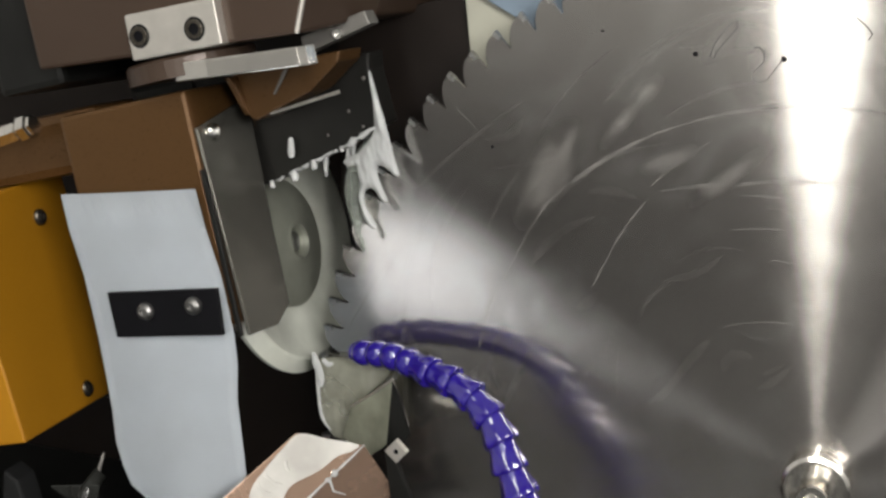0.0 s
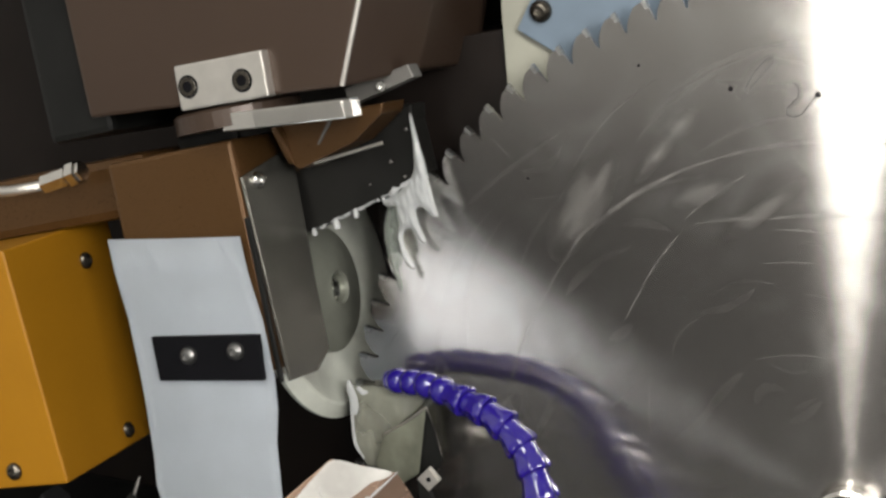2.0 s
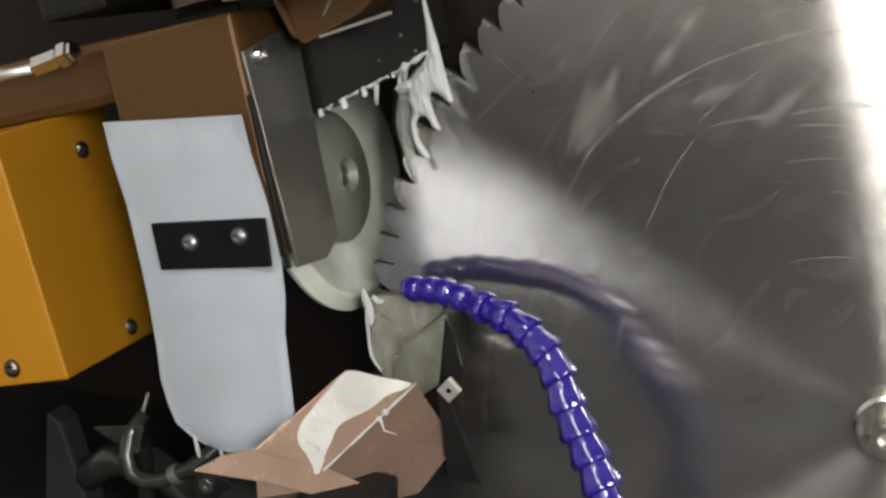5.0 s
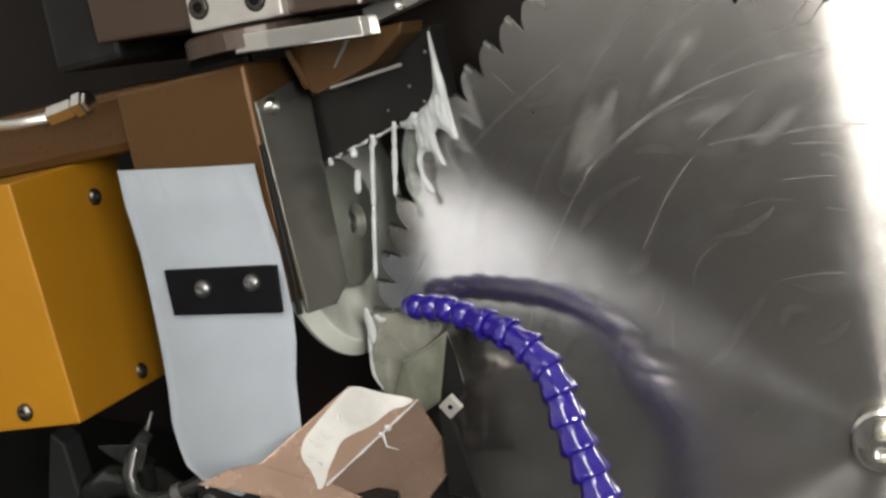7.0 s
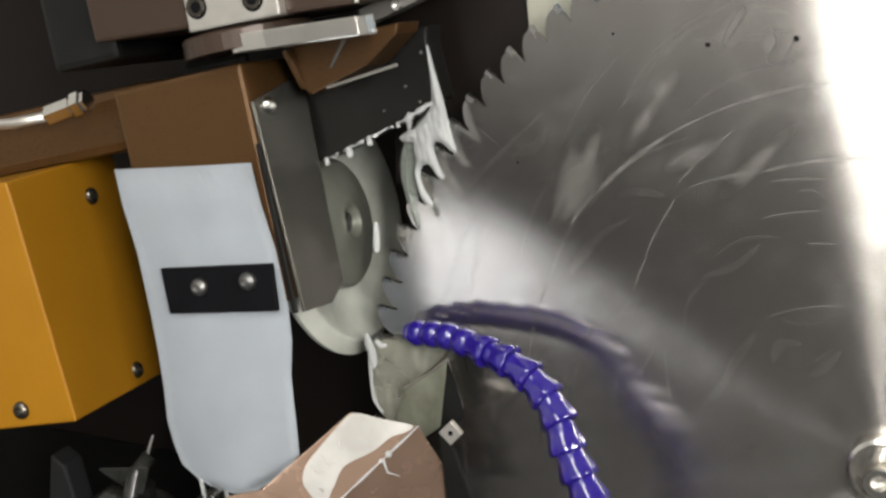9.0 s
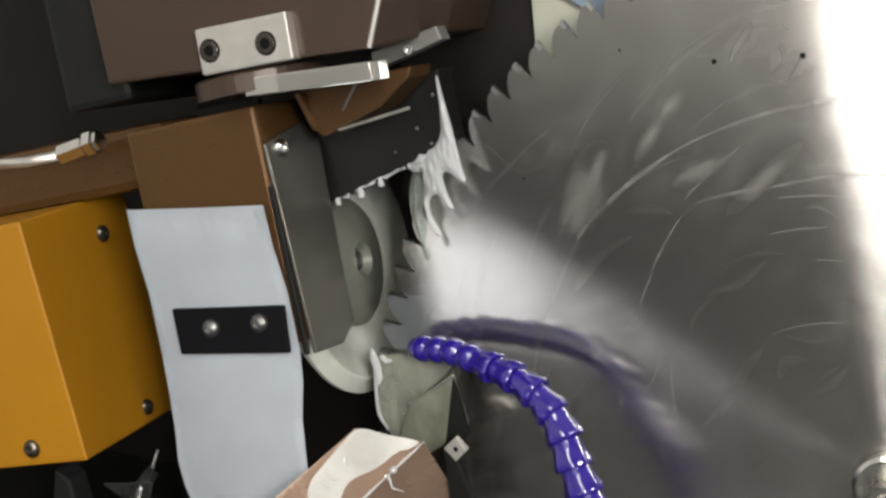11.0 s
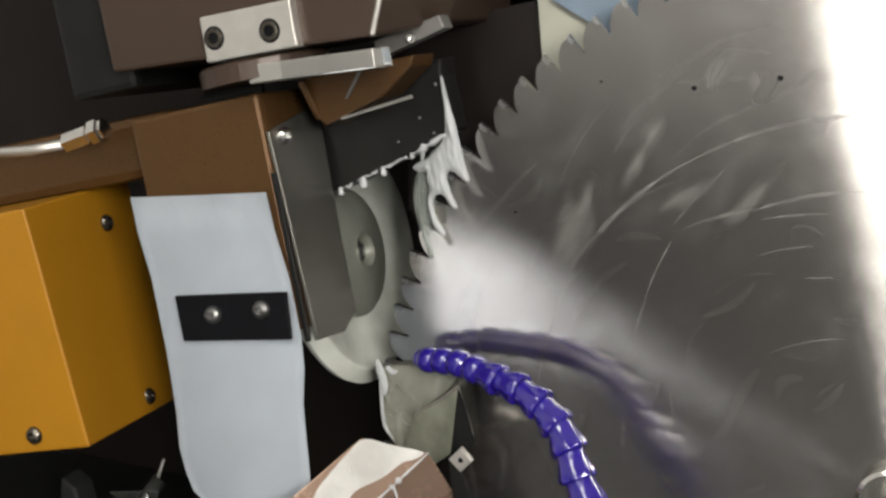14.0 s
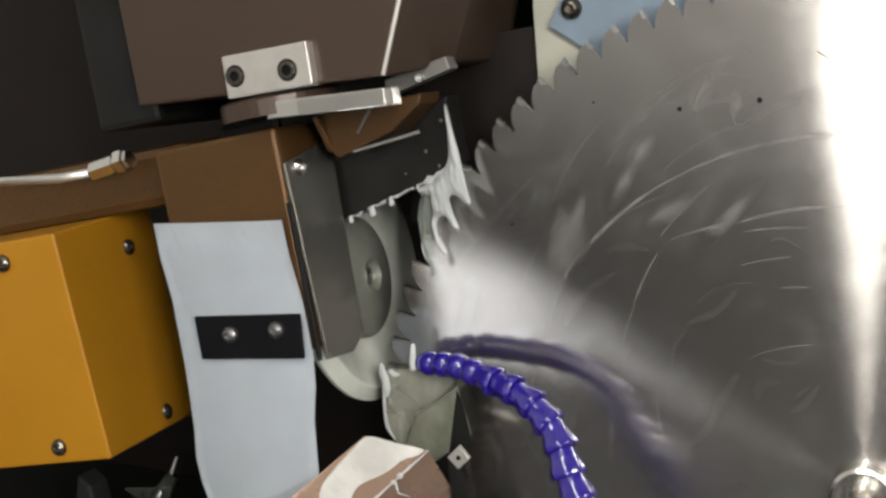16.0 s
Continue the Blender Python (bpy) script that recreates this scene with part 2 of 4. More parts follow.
def hull(points, bevel=0.0):
    bm = bmesh.new()
    for p in points:
        bm.verts.new(p)
    bmesh.ops.convex_hull(bm, input=bm.verts)
    bmesh.ops.dissolve_limit(bm, angle_limit=0.02, verts=bm.verts, edges=bm.edges)
    if bevel:
        bevel_all(bm, bevel, angle=0.2)
    return bm


def turned(profile, origin, axis, segments=32, bm=None):
    """A turned body: profile of (radius, height) along an axis."""
    bm = bm or bmesh.new()
    q = Vector(axis).to_track_quat("Z", "Y").to_matrix()
    loops = []
    for r, h in profile:
        loop = []
        for k in range(segments):
            t = 2 * math.pi * k / segments
            loop.append(bm.verts.new(Vector(origin) + q @ Vector((r * math.cos(t), r * math.sin(t), h))))
        loops.append(loop)
    for a, b in zip(loops, loops[1:]):
        for k in range(segments):
            bm.faces.new((a[k], a[(k + 1) % segments], b[(k + 1) % segments], b[k]))
    bm.faces.new(loops[0][::-1])
    bm.faces.new(loops[-1])
    return bm


def tube(points, radius, segments=12, bm=None):
    """A round bar along a line of points; radius is one number or one a point."""
    bm = bm or bmesh.new()
    pts = [Vector(p) for p in points]
    loops = []
    for i, p in enumerate(pts):
        d = (pts[min(i + 1, len(pts) - 1)] - pts[max(i - 1, 0)]).normalized()
        q = d.to_track_quat("Z", "Y").to_matrix()
        r = radius[i] if isinstance(radius, (list, tuple)) else radius
        loops.append([bm.verts.new(p + q @ Vector((r * math.cos(2 * math.pi * k / segments), r * math.sin(2 * math.pi * k / segments), 0))) for k in range(segments)])
    for a, b in zip(loops, loops[1:]):
        off = min(range(segments), key=lambda s: (b[s].co - a[0].co).length)
        for k in range(segments):
            bm.faces.new((a[k], a[(k + 1) % segments], b[(k + 1 + off) % segments], b[(k + off) % segments]))
    bm.faces.new(loops[0][::-1])
    bm.faces.new(loops[-1])
    return bm


def screw(origin, axis, radius, height, socket, mat, parent, name="screw", label="", dome=False):
    """A cap screw with a hexagon socket."""
    if dome:
        prof = [(radius, 0), (radius, height * 0.25), (radius * 0.9, height * 0.6), (radius * 0.65, height * 0.9), (socket, height), (socket, height * 0.55), (socket * 0.2, height * 0.5)]
    else:
        prof = [(radius, 0), (radius, height * 0.88), (radius * 0.92, height), (socket, height), (socket, height * 0.4), (socket * 0.2, height * 0.35)]
    bm = turned(prof, origin, axis, 24)
    return part(name, bm, mat, parent, label)


# ---- the room that closes the place ----
def room():
    lo, hi, th = Vector((-2.4, -2.6, -0.95)), Vector((2.4, 2.2, 2.3)), 0.1
    tagged(part("floor", box((lo.x, lo.y, lo.z - th), (hi.x, hi.y, lo.z), 0), FLOORM), "dark concrete workshop floor under the machine", "floor", kind="structure")
    tagged(part("ceiling", box((lo.x, lo.y, hi.z), (hi.x, hi.y, hi.z + th), 0), GREYWALL), "plain grey workshop ceiling above the machine", "ceiling", kind="structure")
    tagged(part("wall_north", box((lo.x, hi.y, lo.z), (hi.x, hi.y + th, hi.z), 0), GREYWALL), "plain grey workshop wall behind the machine", "wall", kind="structure")
    tagged(part("wall_south", box((lo.x, lo.y - th, lo.z), (hi.x, lo.y, hi.z), 0), GREYWALL), "plain grey workshop wall before the machine", "wall", kind="structure")
    tagged(part("wall_west", box((lo.x - th, lo.y, lo.z), (lo.x, hi.y, hi.z), 0), GREYWALL), "plain grey workshop wall beside the machine", "wall", kind="structure")
    tagged(part("wall_east", box((hi.x, lo.y, lo.z), (hi.x + th, hi.y, hi.z), 0), GREYWALL), "plain grey workshop wall beside the machine", "wall", kind="structure")


room()

# ---- the saw blade ----
TEETH, R_TIP, R_GULLET, HALF = 104, 0.3004, 0.2880, 0.0016
PITCH = 2 * math.pi / TEETH
GULLET_AT = radians(110.756)


def polar(r, a, y=0.0):
    return Vector((r * math.cos(a), y, r * math.sin(a)))


def saw_blade():
    thing = empty("circular_saw_blade")
    tagged(thing, "large circular saw blade of brushed steel with many hooked teeth", "saw blade")
    # one tooth's outline: share of the pitch measured from the gullet's bottom, radius
    tooth = [(-0.085, 0.2905), (-0.05, 0.2884), (-0.01, 0.2878), (0.03, 0.2886), (0.05, 0.2915), (0.07, 0.2960), (0.095, R_TIP), (0.27, R_TIP - 0.0006), (0.45, 0.2994), (0.61, 0.2974), (0.75, 0.2949), (0.85, 0.2927)]
    bm = bmesh.new()
    front, back = [], []
    for k in range(TEETH):
        for s, r in tooth:
            a = GULLET_AT + (k + s) * PITCH
            front.append(bm.verts.new(polar(r, a, -HALF)))
            back.append(bm.verts.new(polar(r, a, HALF)))
    n = len(front)
    rings_f, rings_b = [front], [back]
    for r in (0.27, 0.20, 0.12, 0.018):
        step = n
        rings_f.append([bm.verts.new(polar(r, math.atan2(front[i].co.z, front[i].co.x), -HALF)) for i in range(step)])
        rings_b.append([bm.verts.new(polar(r, math.atan2(front[i].co.z, front[i].co.x), HALF)) for i in range(step)])
    for rings in (rings_f, rings_b):
        for a, b in zip(rings, rings[1:]):
            for i in range(n):
                bm.faces.new((a[i], a[(i + 1) % n], b[(i + 1) % n], b[i]))
    for a, b in ((rings_f[0], rings_b[0]), (rings_f[-1], rings_b[-1])):
        for i in range(n):
            bm.faces.new((a[i], a[(i + 1) % n], b[(i + 1) % n], b[i]))
    part("blade_plate", bm, STEEL_BLADE, thing, "circularly brushed steel plate with smears")
    # carbide tips, one mesh shared by all
    tip = bmesh.new()
    outline = [(0.066, 0.2955), (0.086, R_TIP + 0.0007), (0.215, R_TIP + 0.0001), (0.195, 0.2955)]
    a = [tip.verts.new(polar(r, s * PITCH, -0.0021)) for s, r in outline]
    b = [tip.verts.new(polar(r, s * PITCH, 0.0021)) for s, r in outline]
    tip.faces.new(a)
    tip.faces.new(b[::-1])
    for i in range(4):
        tip.faces.new((a[i], a[(i + 1) % 4], b[(i + 1) % 4], b[i]))
    bmesh.ops.recalc_face_normals(tip, faces=tip.faces)
    me = bpy.data.meshes.new("carbide_tip")
    tip.to_mesh(me)
    tip.free()
    me.materials.append(CARBIDE)
    for k in range(TEETH):
        ob = new("carbide_tip", me)
        ob.parent = thing
        ob.matrix_basis = Matrix.Rotation(-(GULLET_AT + k * PITCH), 4, "Y")

    def arc(name, mat, r0, a0, r1, a1, wide, lift=0.00012, bow=0.0):
        """A thin smear or scratch lying on the front of the plate."""
        bm = bmesh.new()
        n = max(8, int(abs(a1 - a0) * 1.5) + 4)
        line = [polar(r0 + (r1 - r0) * i / n + bow * math.sin(math.pi * i / n), radians(a0 + (a1 - a0) * i / n), -HALF - lift) for i in range(n + 1)]
        prev = None
        for i, c in enumerate(line):
            way = (line[min(i + 1, n)] - line[max(i - 1, 0)]).normalized()
            side = Vector((-way.z, 0, way.x))
            w = wide * (0.08 + 0.92 * max(0.0, math.sin(math.pi * i / n)) ** 0.6) * (0.7 + 0.5 * random.random())
            pair = (bm.verts.new(c - side * w / 2), bm.verts.new(c + side * w / 2))
            if prev:
                bm.faces.new((prev[0], prev[1], pair[1], pair[0]))
            prev = pair
        return part(name, bm, mat, thing)

    for r0, a0, r1, a1, wide in ((0.2045, 80, 0.2089, 117.5, 0.0022), (0.2089, 114, 0.2110, 140, 0.0024), (0.2110, 137, 0.2050, 149, 0.0016), (0.2055, 147, 0.2020, 168, 0.0013), (0.1654, 86, 0.1703, 110.5, 0.0022), (0.1700, 108, 0.1803, 121, 0.0020),
                                 (0.1560, 95, 0.1640, 108, 0.0014), (0.1955, 110, 0.1850, 122, 0.0018), (0.2325, 115.6, 0.2205, 122.3, 0.0020), (0.1420, 100, 0.1475, 112, 0.0012), (0.1790, 124, 0.1670, 136, 0.0014), (0.1670, 135, 0.1600, 144, 0.0012),
                                 (0.2887, 137.4, 0.2562, 137.5, 0.0008), (0.1230, 98, 0.1270, 105, 0.0014), (0.0900, 100, 0.1000, 125, 0.0010), (0.1300, 150, 0.1150, 165, 0.0009), (0.1500, 158, 0.1480, 172, 0.0010)):
        arc("scratch", RUB, r0, a0, r1, a1, wide)
    rnd = random.Random(21)
    for _ in range(46):
        r, g, bend = rnd.uniform(0.06, 0.27), rnd.uniform(84, 172), rnd.choice((rnd.uniform(-0.03, 0.03), rnd.uniform(-0.012, 0.012)))
        arc("wiped_streak", FAINT, r, g, max(0.03, min(0.285, r + bend)), g + rnd.uniform(5, 20), rnd.uniform(0.0012, 0.0060), 0.0001 + 0.00001 * rnd.random(), rnd.uniform(-0.006, 0.006))
    # pen strokes: a long loop and a bent hook
    def stroke(points, wide=0.0007):
        bm = bmesh.new()
        tube([polar(r, radians(g), -HALF - 0.0001) for r, g in points], wide / 2, 6, bm)
        part("pen_stroke", bm, MARKER, thing)
    stroke([(0.2368, 106.6), (0.2400, 106.0), (0.2500, 103.0), (0.2530, 102.9), (0.2528, 103.6), (0.2450, 105.9), (0.2385, 107.0), (0.2368, 106.6)])
    stroke([(0.2380, 101.5), (0.2385, 100.9), (0.2355, 100.4), (0.2307, 100.5), (0.2255, 102.2), (0.2225, 102.3), (0.2205, 101.5), (0.2214, 100.4), (0.2308, 98.2)])
    stroke([(0.2508, 89.8), (0.2470, 88.6), (0.2431, 87.8), (0.2400, 88.2)])
    for r, g, size in ((0.2547, 137.6, 0.0009), (0.2308, 98.06, 0.0016), (0.2415, 108.61, 0.0014), (0.2700, 118, 0.0008)):
        part("drilled_dot", turned([(size, 0), (size * 0.9, 0.0002)], polar(r, radians(g), -HALF), (0, -1, 0), 14), BLACK, thing)
    # dried smudges: centre, half length, half width, slant
    disk = bmesh.new()
    bmesh.ops.create_circle(disk, cap_ends=True, segments=28, radius=1.0)
    bmesh.ops.rotate(disk, verts=disk.verts, cent=(0, 0, 0), matrix=Matrix.Rotation(radians(90), 3, "X"))
    me = bpy.data.meshes.new("smudge")
    disk.to_mesh(me)
    disk.free()
    me.materials.append(SMUDGE)
    for n, (x, z, long, short, slant) in enumerate(((-0.1560, 0.1585, 0.0368, 0.0138, 63.64), (-0.1022, 0.2083, 0.0116, 0.0057, -137.63), (-0.1151, 0.1902, 0.0193, 0.0046, 54.39), (-0.0888, 0.1722, 0.0178, 0.0058, -153.37), (-0.0640, 0.2356, 0.0149, 0.0064, 51.31), (-0.0447, 0.2283, 0.0078, 0.0043, 68.46), (-0.0556, 0.1663, 0.0284, 0.0049, -138.02), (-0.1448, 0.1759, 0.0118, 0.0041, 67.09))):
        ob = new("smudge", me)
        ob.parent = thing
        ob.matrix_basis = Matrix.Translation((x, -HALF - 0.00006 - 0.00001 * n, z)) @ Matrix.Rotation(-radians(slant), 4, "Y") @ Matrix.Diagonal((long, 1, short, 1))
    return thing


blade = saw_blade()


def spindle():
    thing = empty("blade_spindle")
    tagged(thing, "turned steel spindle and clamp ring at the centre of the blade", "spindle")
    part("clamp_ring", turned([(0.0165, 0), (0.0185, 0.0015), (0.0185, 0.0075), (0.0165, 0.0090), (0.0150, 0.0090), (0.0145, 0.0030), (0.0075, 0.0030)], (0, -0.0018, 0), (0, -1, 0), 48), BRIGHT, thing)
    part("spindle_nose", turned([(0.0085, 0), (0.0085, 0.0215), (0.0078, 0.0225), (0.0042, 0.0225), (0.0042, 0.015), (0.0008, 0.0145)], (0, -0.0018, 0), (0, -1, 0), 32), BRIGHT, thing)
    part("arbor", turned([(0.0175, 0), (0.0175, 0.003), (0.045, 0.0032), (0.045, 0.10), (0.03, 0.10)], (0, -0.0012, 0), (0, 1, 0), 40), SATIN, thing)


spindle()

# ---- the grinding head, in its own axes: u along its front, v to the back, w up its slide ----
HEAD = Matrix(((0.9705, 0.0, -0.2410, -0.3414), (0.0167, 0.9976, 0.0671, -0.0750), (0.2404, -0.0692, 0.9682, 0.2063), (0, 0, 0, 1)))
head = empty("grinding_head", HEAD)
tagged(head, "tilted grinding head with bronze column, amber cover and white flap", "grinding machine")


def grinding_head():
    part("column", box((-0.0835, 0.0, -0.132), (0.0024, 0.058, 0.0), 0.0025), BROWN, head, "bronze lacquered upright column")
    part("side_housing", box((-0.42, 0.036, -0.034), (-0.084, 0.16, 0.004), 0.006), BROWN, head, "bronze lacquered side housing")
    # amber cover bent round the motor
    c = [(-0.36, -0.030), (-0.1468, -0.030), (-0.1635, 0.075), (-0.1665, 0.095), (-0.36, 0.12)]
    low = [(x, y + 0.010, -0.1815) for x, y in c]
    top = [(x, y, -0.037 + 0.06 * max(0, y)) for x, y in c]
    bm = bmesh.new()
    a = [bm.verts.new(p) for p in low]
    b = [bm.verts.new(p) for p in top]
    bm.faces.new(a)
    bm.faces.new(b)
    for i in range(5):
        bm.faces.new((a[i], a[(i + 1) % 5], b[(i + 1) % 5], b[i]))
    bmesh.ops.recalc_face_normals(bm, faces=bm.faces)
    bevel_all(bm, 0.002, 3)
    cover = part("amber_cover", bm, YELLOW, head, "amber enamelled sheet metal cover")
    # flap
    rows = [(-0.0535, -0.0915, -0.002, 0.004), (-0.075, -0.0915, -0.0015, 0.004), (-0.102, -0.0890, 0.0015, 0.004), (-0.135, -0.0888, 0.0020, 0.005), (-0.152, -0.0890, 0.0004, 0.006), (-0.172, -0.0908, -0.005, 0.006),
            (-0.190, -0.0944, -0.008, 0.005), (-0.205, -0.0944, -0.0105, 0.004), (-0.217, -0.0920, -0.0122, 0.004), (-0.226, -0.0835, -0.0225, 0.004), (-0.231, -0.0760, -0.034, 0.004), (-0.2355, -0.0645, -0.044, 0.004)]
    bm = bmesh.new()
    grid = []
    cols = 14
    for w, l, r, off in rows:
        line = []
        for k in range(cols):
            s = k / (cols - 1)
            u = l + (r - l) * s
            lift = 0.0045 * math.sin(math.pi * s) * (0.4 + 0.6 * min(1, max(0, (-w - 0.05) / 0.1)))
            line.append(bm.verts.new((u, -off - lift, w + 0.011 * (1 - s) * (1 if w > -0.1 else max(0, 1 + (w + 0.1) / 0.08)))))
        grid.append(line)
    for a, b in zip(grid, grid[1:]):
        for k in range(cols - 1):
            bm.faces.new((a[k], a[k + 1], b[k + 1], b[k]))
    bmesh.ops.solidify(bm, geom=bm.faces[:], thickness=0.0012)
    flap = part("splash_flap", bm, WHITE, head, "white plastic splash flap", smooth=True)
    part("clamp_strip", prism([(-0.0705, -0.0085, -0.1015), (0.0015, -0.0085, -0.1083), (-0.0012, -0.0085, -0.1345), (-0.0710, -0.0085, -0.1277)], (0, -0.003, 0), 0.0008), BLACK, head, "black plastic clamp strip")
    screw((-0.0468, -0.0115, -0.1150), (0, -1, 0), 0.0052, 0.0042, 0.0022, STRIPSCREW, head, dome=True)
    screw((-0.0150, -0.0115, -0.1158), (0, -1, 0), 0.0052, 0.0042, 0.0022, STRIPSCREW, head, dome=True)
    # guard plate beside the wheel
    part("guard_plate", prism([(0.0026, 0.0006, -0.0215), (0.0048, 0.0030, -0.139), (0.0048, 0.034, -0.1410), (0.0048, 0.0519, -0.1322), (0.0038, 0.054, -0.089), (0.0026, 0.060, -0.010)], (0.0022, 0, 0), 0.0006), GUARD, head, "wet dark steel guard plate")
    # Near-black strip paints the dark gap between flap and guard.
    part("gap_shade_strip", box((0.0014, -0.0016, -0.1385), (0.0046, 0.0005, -0.0440), 0.0006), CHARCOAL, head, "dark strip painting the gap beside the guard")
    screw((0.0047, 0.014, -0.0253), (1, -0.3, 0), 0.005, 0.005, 0.0022, CHROME, head, dome=True)
    # screws of the cover
    screw((-0.1600, 0.0554, -0.0566), (0.99, 0.14, 0), 0.0055, 0.004, 0.0025, BOLT, cover, dome=True)
    screw((-0.1606, 0.0603, -0.1710), (0.99, 0.14, 0), 0.0055, 0.004, 0.0025, BOLT, cover, dome=True)
    screw((-0.1844, -0.0205, -0.1707), (0, -1, 0.05), 0.0055, 0.004, 0.0025, BOLT, cover, dome=True)
    screw((-0.1900, -0.0292, -0.0500), (0, -1, 0.05), 0.0055, 0.004, 0.0025, BOLT, cover, dome=True)

    # dark wet cover over the wheel, with the coolant's drip edge below
    part("wheel_cover", prism([(-0.030, 0.062, 0.010), (0.086, 0.062, 0.000), (0.0842, 0.062, -0.0089), (0.0857, 0.062, -0.0407), (0.0551, 0.062, -0.0503), (0.0398, 0.062, -0.0535), (0.0118, 0.062, -0.0612), (0.0040, 0.062, -0.0623), (-0.030, 0.062, -0.066)], (0, 0.02, 0), 0.0015), COVER, head, "wet black wheel cover")
    # bronze bracket under the turntable
    part("bracket", prism([(0.0163, 0.030, 0.0035), (0.0174, 0.030, -0.0170), (0.0244, 0.030, -0.0243), (0.0612, 0.030, -0.0150), (0.0823, 0.030, -0.0020), (0.0846, 0.030, 0.0035)], (0, 0.028, 0), 0.0012), BROWN, head, "bronze lacquered bracket")
    part("bracket_rib", hull([(0.0160, 0.0220, 0.002), (0.0190, 0.0220, 0.002), (0.0215, 0.0285, -0.0180), (0.0185, 0.0285, -0.0180), (0.0160, 0.0300, 0.002), (0.0190, 0.0300, 0.002), (0.0185, 0.0300, -0.0205), (0.0225, 0.0300, -0.0205)], 0.0006), BROWN, head)
    # Pale bar paints the diagonal highlight onto the bracket.
    part("bracket_highlight", hull([(0.0500, 0.0290, 0.001), (0.0530, 0.0290, 0.001), (0.0405, 0.0290, -0.0125), (0.0390, 0.0290, -0.0120), (0.0500, 0.0302, 0.001), (0.0530, 0.0302, 0.001), (0.0405, 0.0302, -0.0125), (0.0390, 0.0302, -0.0120)], 0.0003), DULL, head, "pale bar painting the bracket's highlight")
    # Pale rod puts the wet edge's specular glint into material colour.
    part("wet_edge_glint", tube([(0.034, 0.0312, -0.0221), (0.050, 0.0312, -0.0207), (0.064, 0.0312, -0.0194), (0.0785, 0.0312, -0.0181)], 0.0010, 8), SATIN, head, "pale rod for the glint on the wet metal edge")
    # turntable: dark collar, bright flange, grey tail
    part("collar", turned([(0.036, -0.004), (0.036, 0.0055), (0.034, 0.007)], (0.0, 0.018, 0.011), (0, 0, 1), 40), HOUSE, head, "dark turned collar")
    flange = prism([(0.0078, -0.0135, -0.0015), (0.030, -0.0165, -0.0015), (0.055, -0.0180, -0.0015), (0.0855, -0.0185, -0.0015), (0.0880, -0.014, -0.0015), (0.0890, -0.006, -0.0015), (0.0700, 0.03, -0.0015), (0.0078, 0.03, -0.0015)], (0, 0, 0.0100), 0.0008)
    for v in flange.verts:
        v.co.z += (0.0855 - v.co.x) * 0.075
    part("flange", flange, BRIGHT, head, "bright milled steel flange")
    part("flange_tail", prism([(0.0640, 0.028, 0.0150), (0.1044, 0.028, 0.0209), (0.1064, 0.028, 0.0134), (0.0832, 0.028, 0.0087), (0.0640, 0.028, 0.0052)], (0, 0.012, 0), 0.0008), DULL, head, "grey flange end")
    screw((0.0870, 0.028, 0.0120), (0.1, -1, 0), 0.0028, 0.003, 0.0012, CHROME, head)
    # bolted block
    block = part("bolted_block", box((-0.0145, -0.0165, 0.0195), (0.0418, 0.0, 0.0440), 0.0012), SATIN, head, "satin aluminium block")
    block.matrix_basis = Matrix.Rotation(radians(2.0), 4, "Y")
    for u, w in ((-0.0073, 0.0318), (0.0270, 0.0300)):
        screw((u, -0.0162, w), (0, -1, 0), 0.0052, 0.0012, 0.0030, BOLT, block, name="socket_screw")
        # Flat black disc paints the dark recess round the screw.
        part("counterbore_shade", turned([(0.0066, 0), (0.0062, 0.0004)], (u, -0.0163, w), (0, -1, 0), 28), BLACK, block)
    # motor housing above
    part("motor_housing", hull([(-0.080, -0.010, 0.0275), (0.0825, -0.010, 0.0150), (0.116, -0.010, 0.085), (-0.080, -0.010, 0.26), (0.17, -0.010, 0.20), (0.17, -0.010, 0.26), (-0.080, 0.14, 0.0275), (0.100, 0.05, 0.0180), (0.134, 0.05, 0.088), (0.19, 0.05, 0.20), (0.19, 0.05, 0.26), (0.10, 0.14, 0.018), (0.19, 0.14, 0.26), (-0.080, 0.14, 0.26)], 0.002), HOUSE, head, "dark bronze motor housing")
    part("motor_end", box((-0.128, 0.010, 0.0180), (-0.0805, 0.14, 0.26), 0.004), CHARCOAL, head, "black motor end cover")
    # Pale rod stands in for light caught by the housing's chamfer.
    part("lit_chamfer_strip", tube([(0.0830, -0.0102, 0.0155), (0.116, -0.0102, 0.085), (0.17, -0.0102, 0.20)], 0.0014, 8), SATIN, head, "pale strip for the lit chamfer")
    for u, w, size in ((0.066, -0.030, 0.0011), (0.0795, -0.0135, 0.0012), (0.0845, -0.030, 0.0010), (0.050, -0.041, 0.0008), (0.073, -0.040, 0.0010)):
        part("droplet", turned([(size, 0), (size * 0.9, size * 0.5), (size * 0.4, size * 0.8)], (u, 0.0622, w), (0, -1, 0), 12), DULL, head, smooth=True)
    # hose fitting on the side housing
    fit = part("pipe_fitting", turned([(0.0042, -0.002), (0.0062, 0.000), (0.0062, 0.018), (0.0050, 0.0185), (0.0050, 0.0205), (0.0078, 0.021), (0.0078, 0.027), (0.0060, 0.0275), (0.0060, 0.030)], (-0.1420, 0.014, -0.0042), (1, 0.0, 0.12), 6), BRIGHT, head, "bright hexagonal pipe fitting")
    part("pipe", tube([(-0.141, 0.014, -0.0042), (-0.17, 0.014, -0.0040), (-0.21, 0.013, 0.000), (-0.27, 0.012, 0.010), (-0.36, 0.02, 0.02)], 0.0034, 12), SATIN, fit, "pale flexible tube", smooth=True)
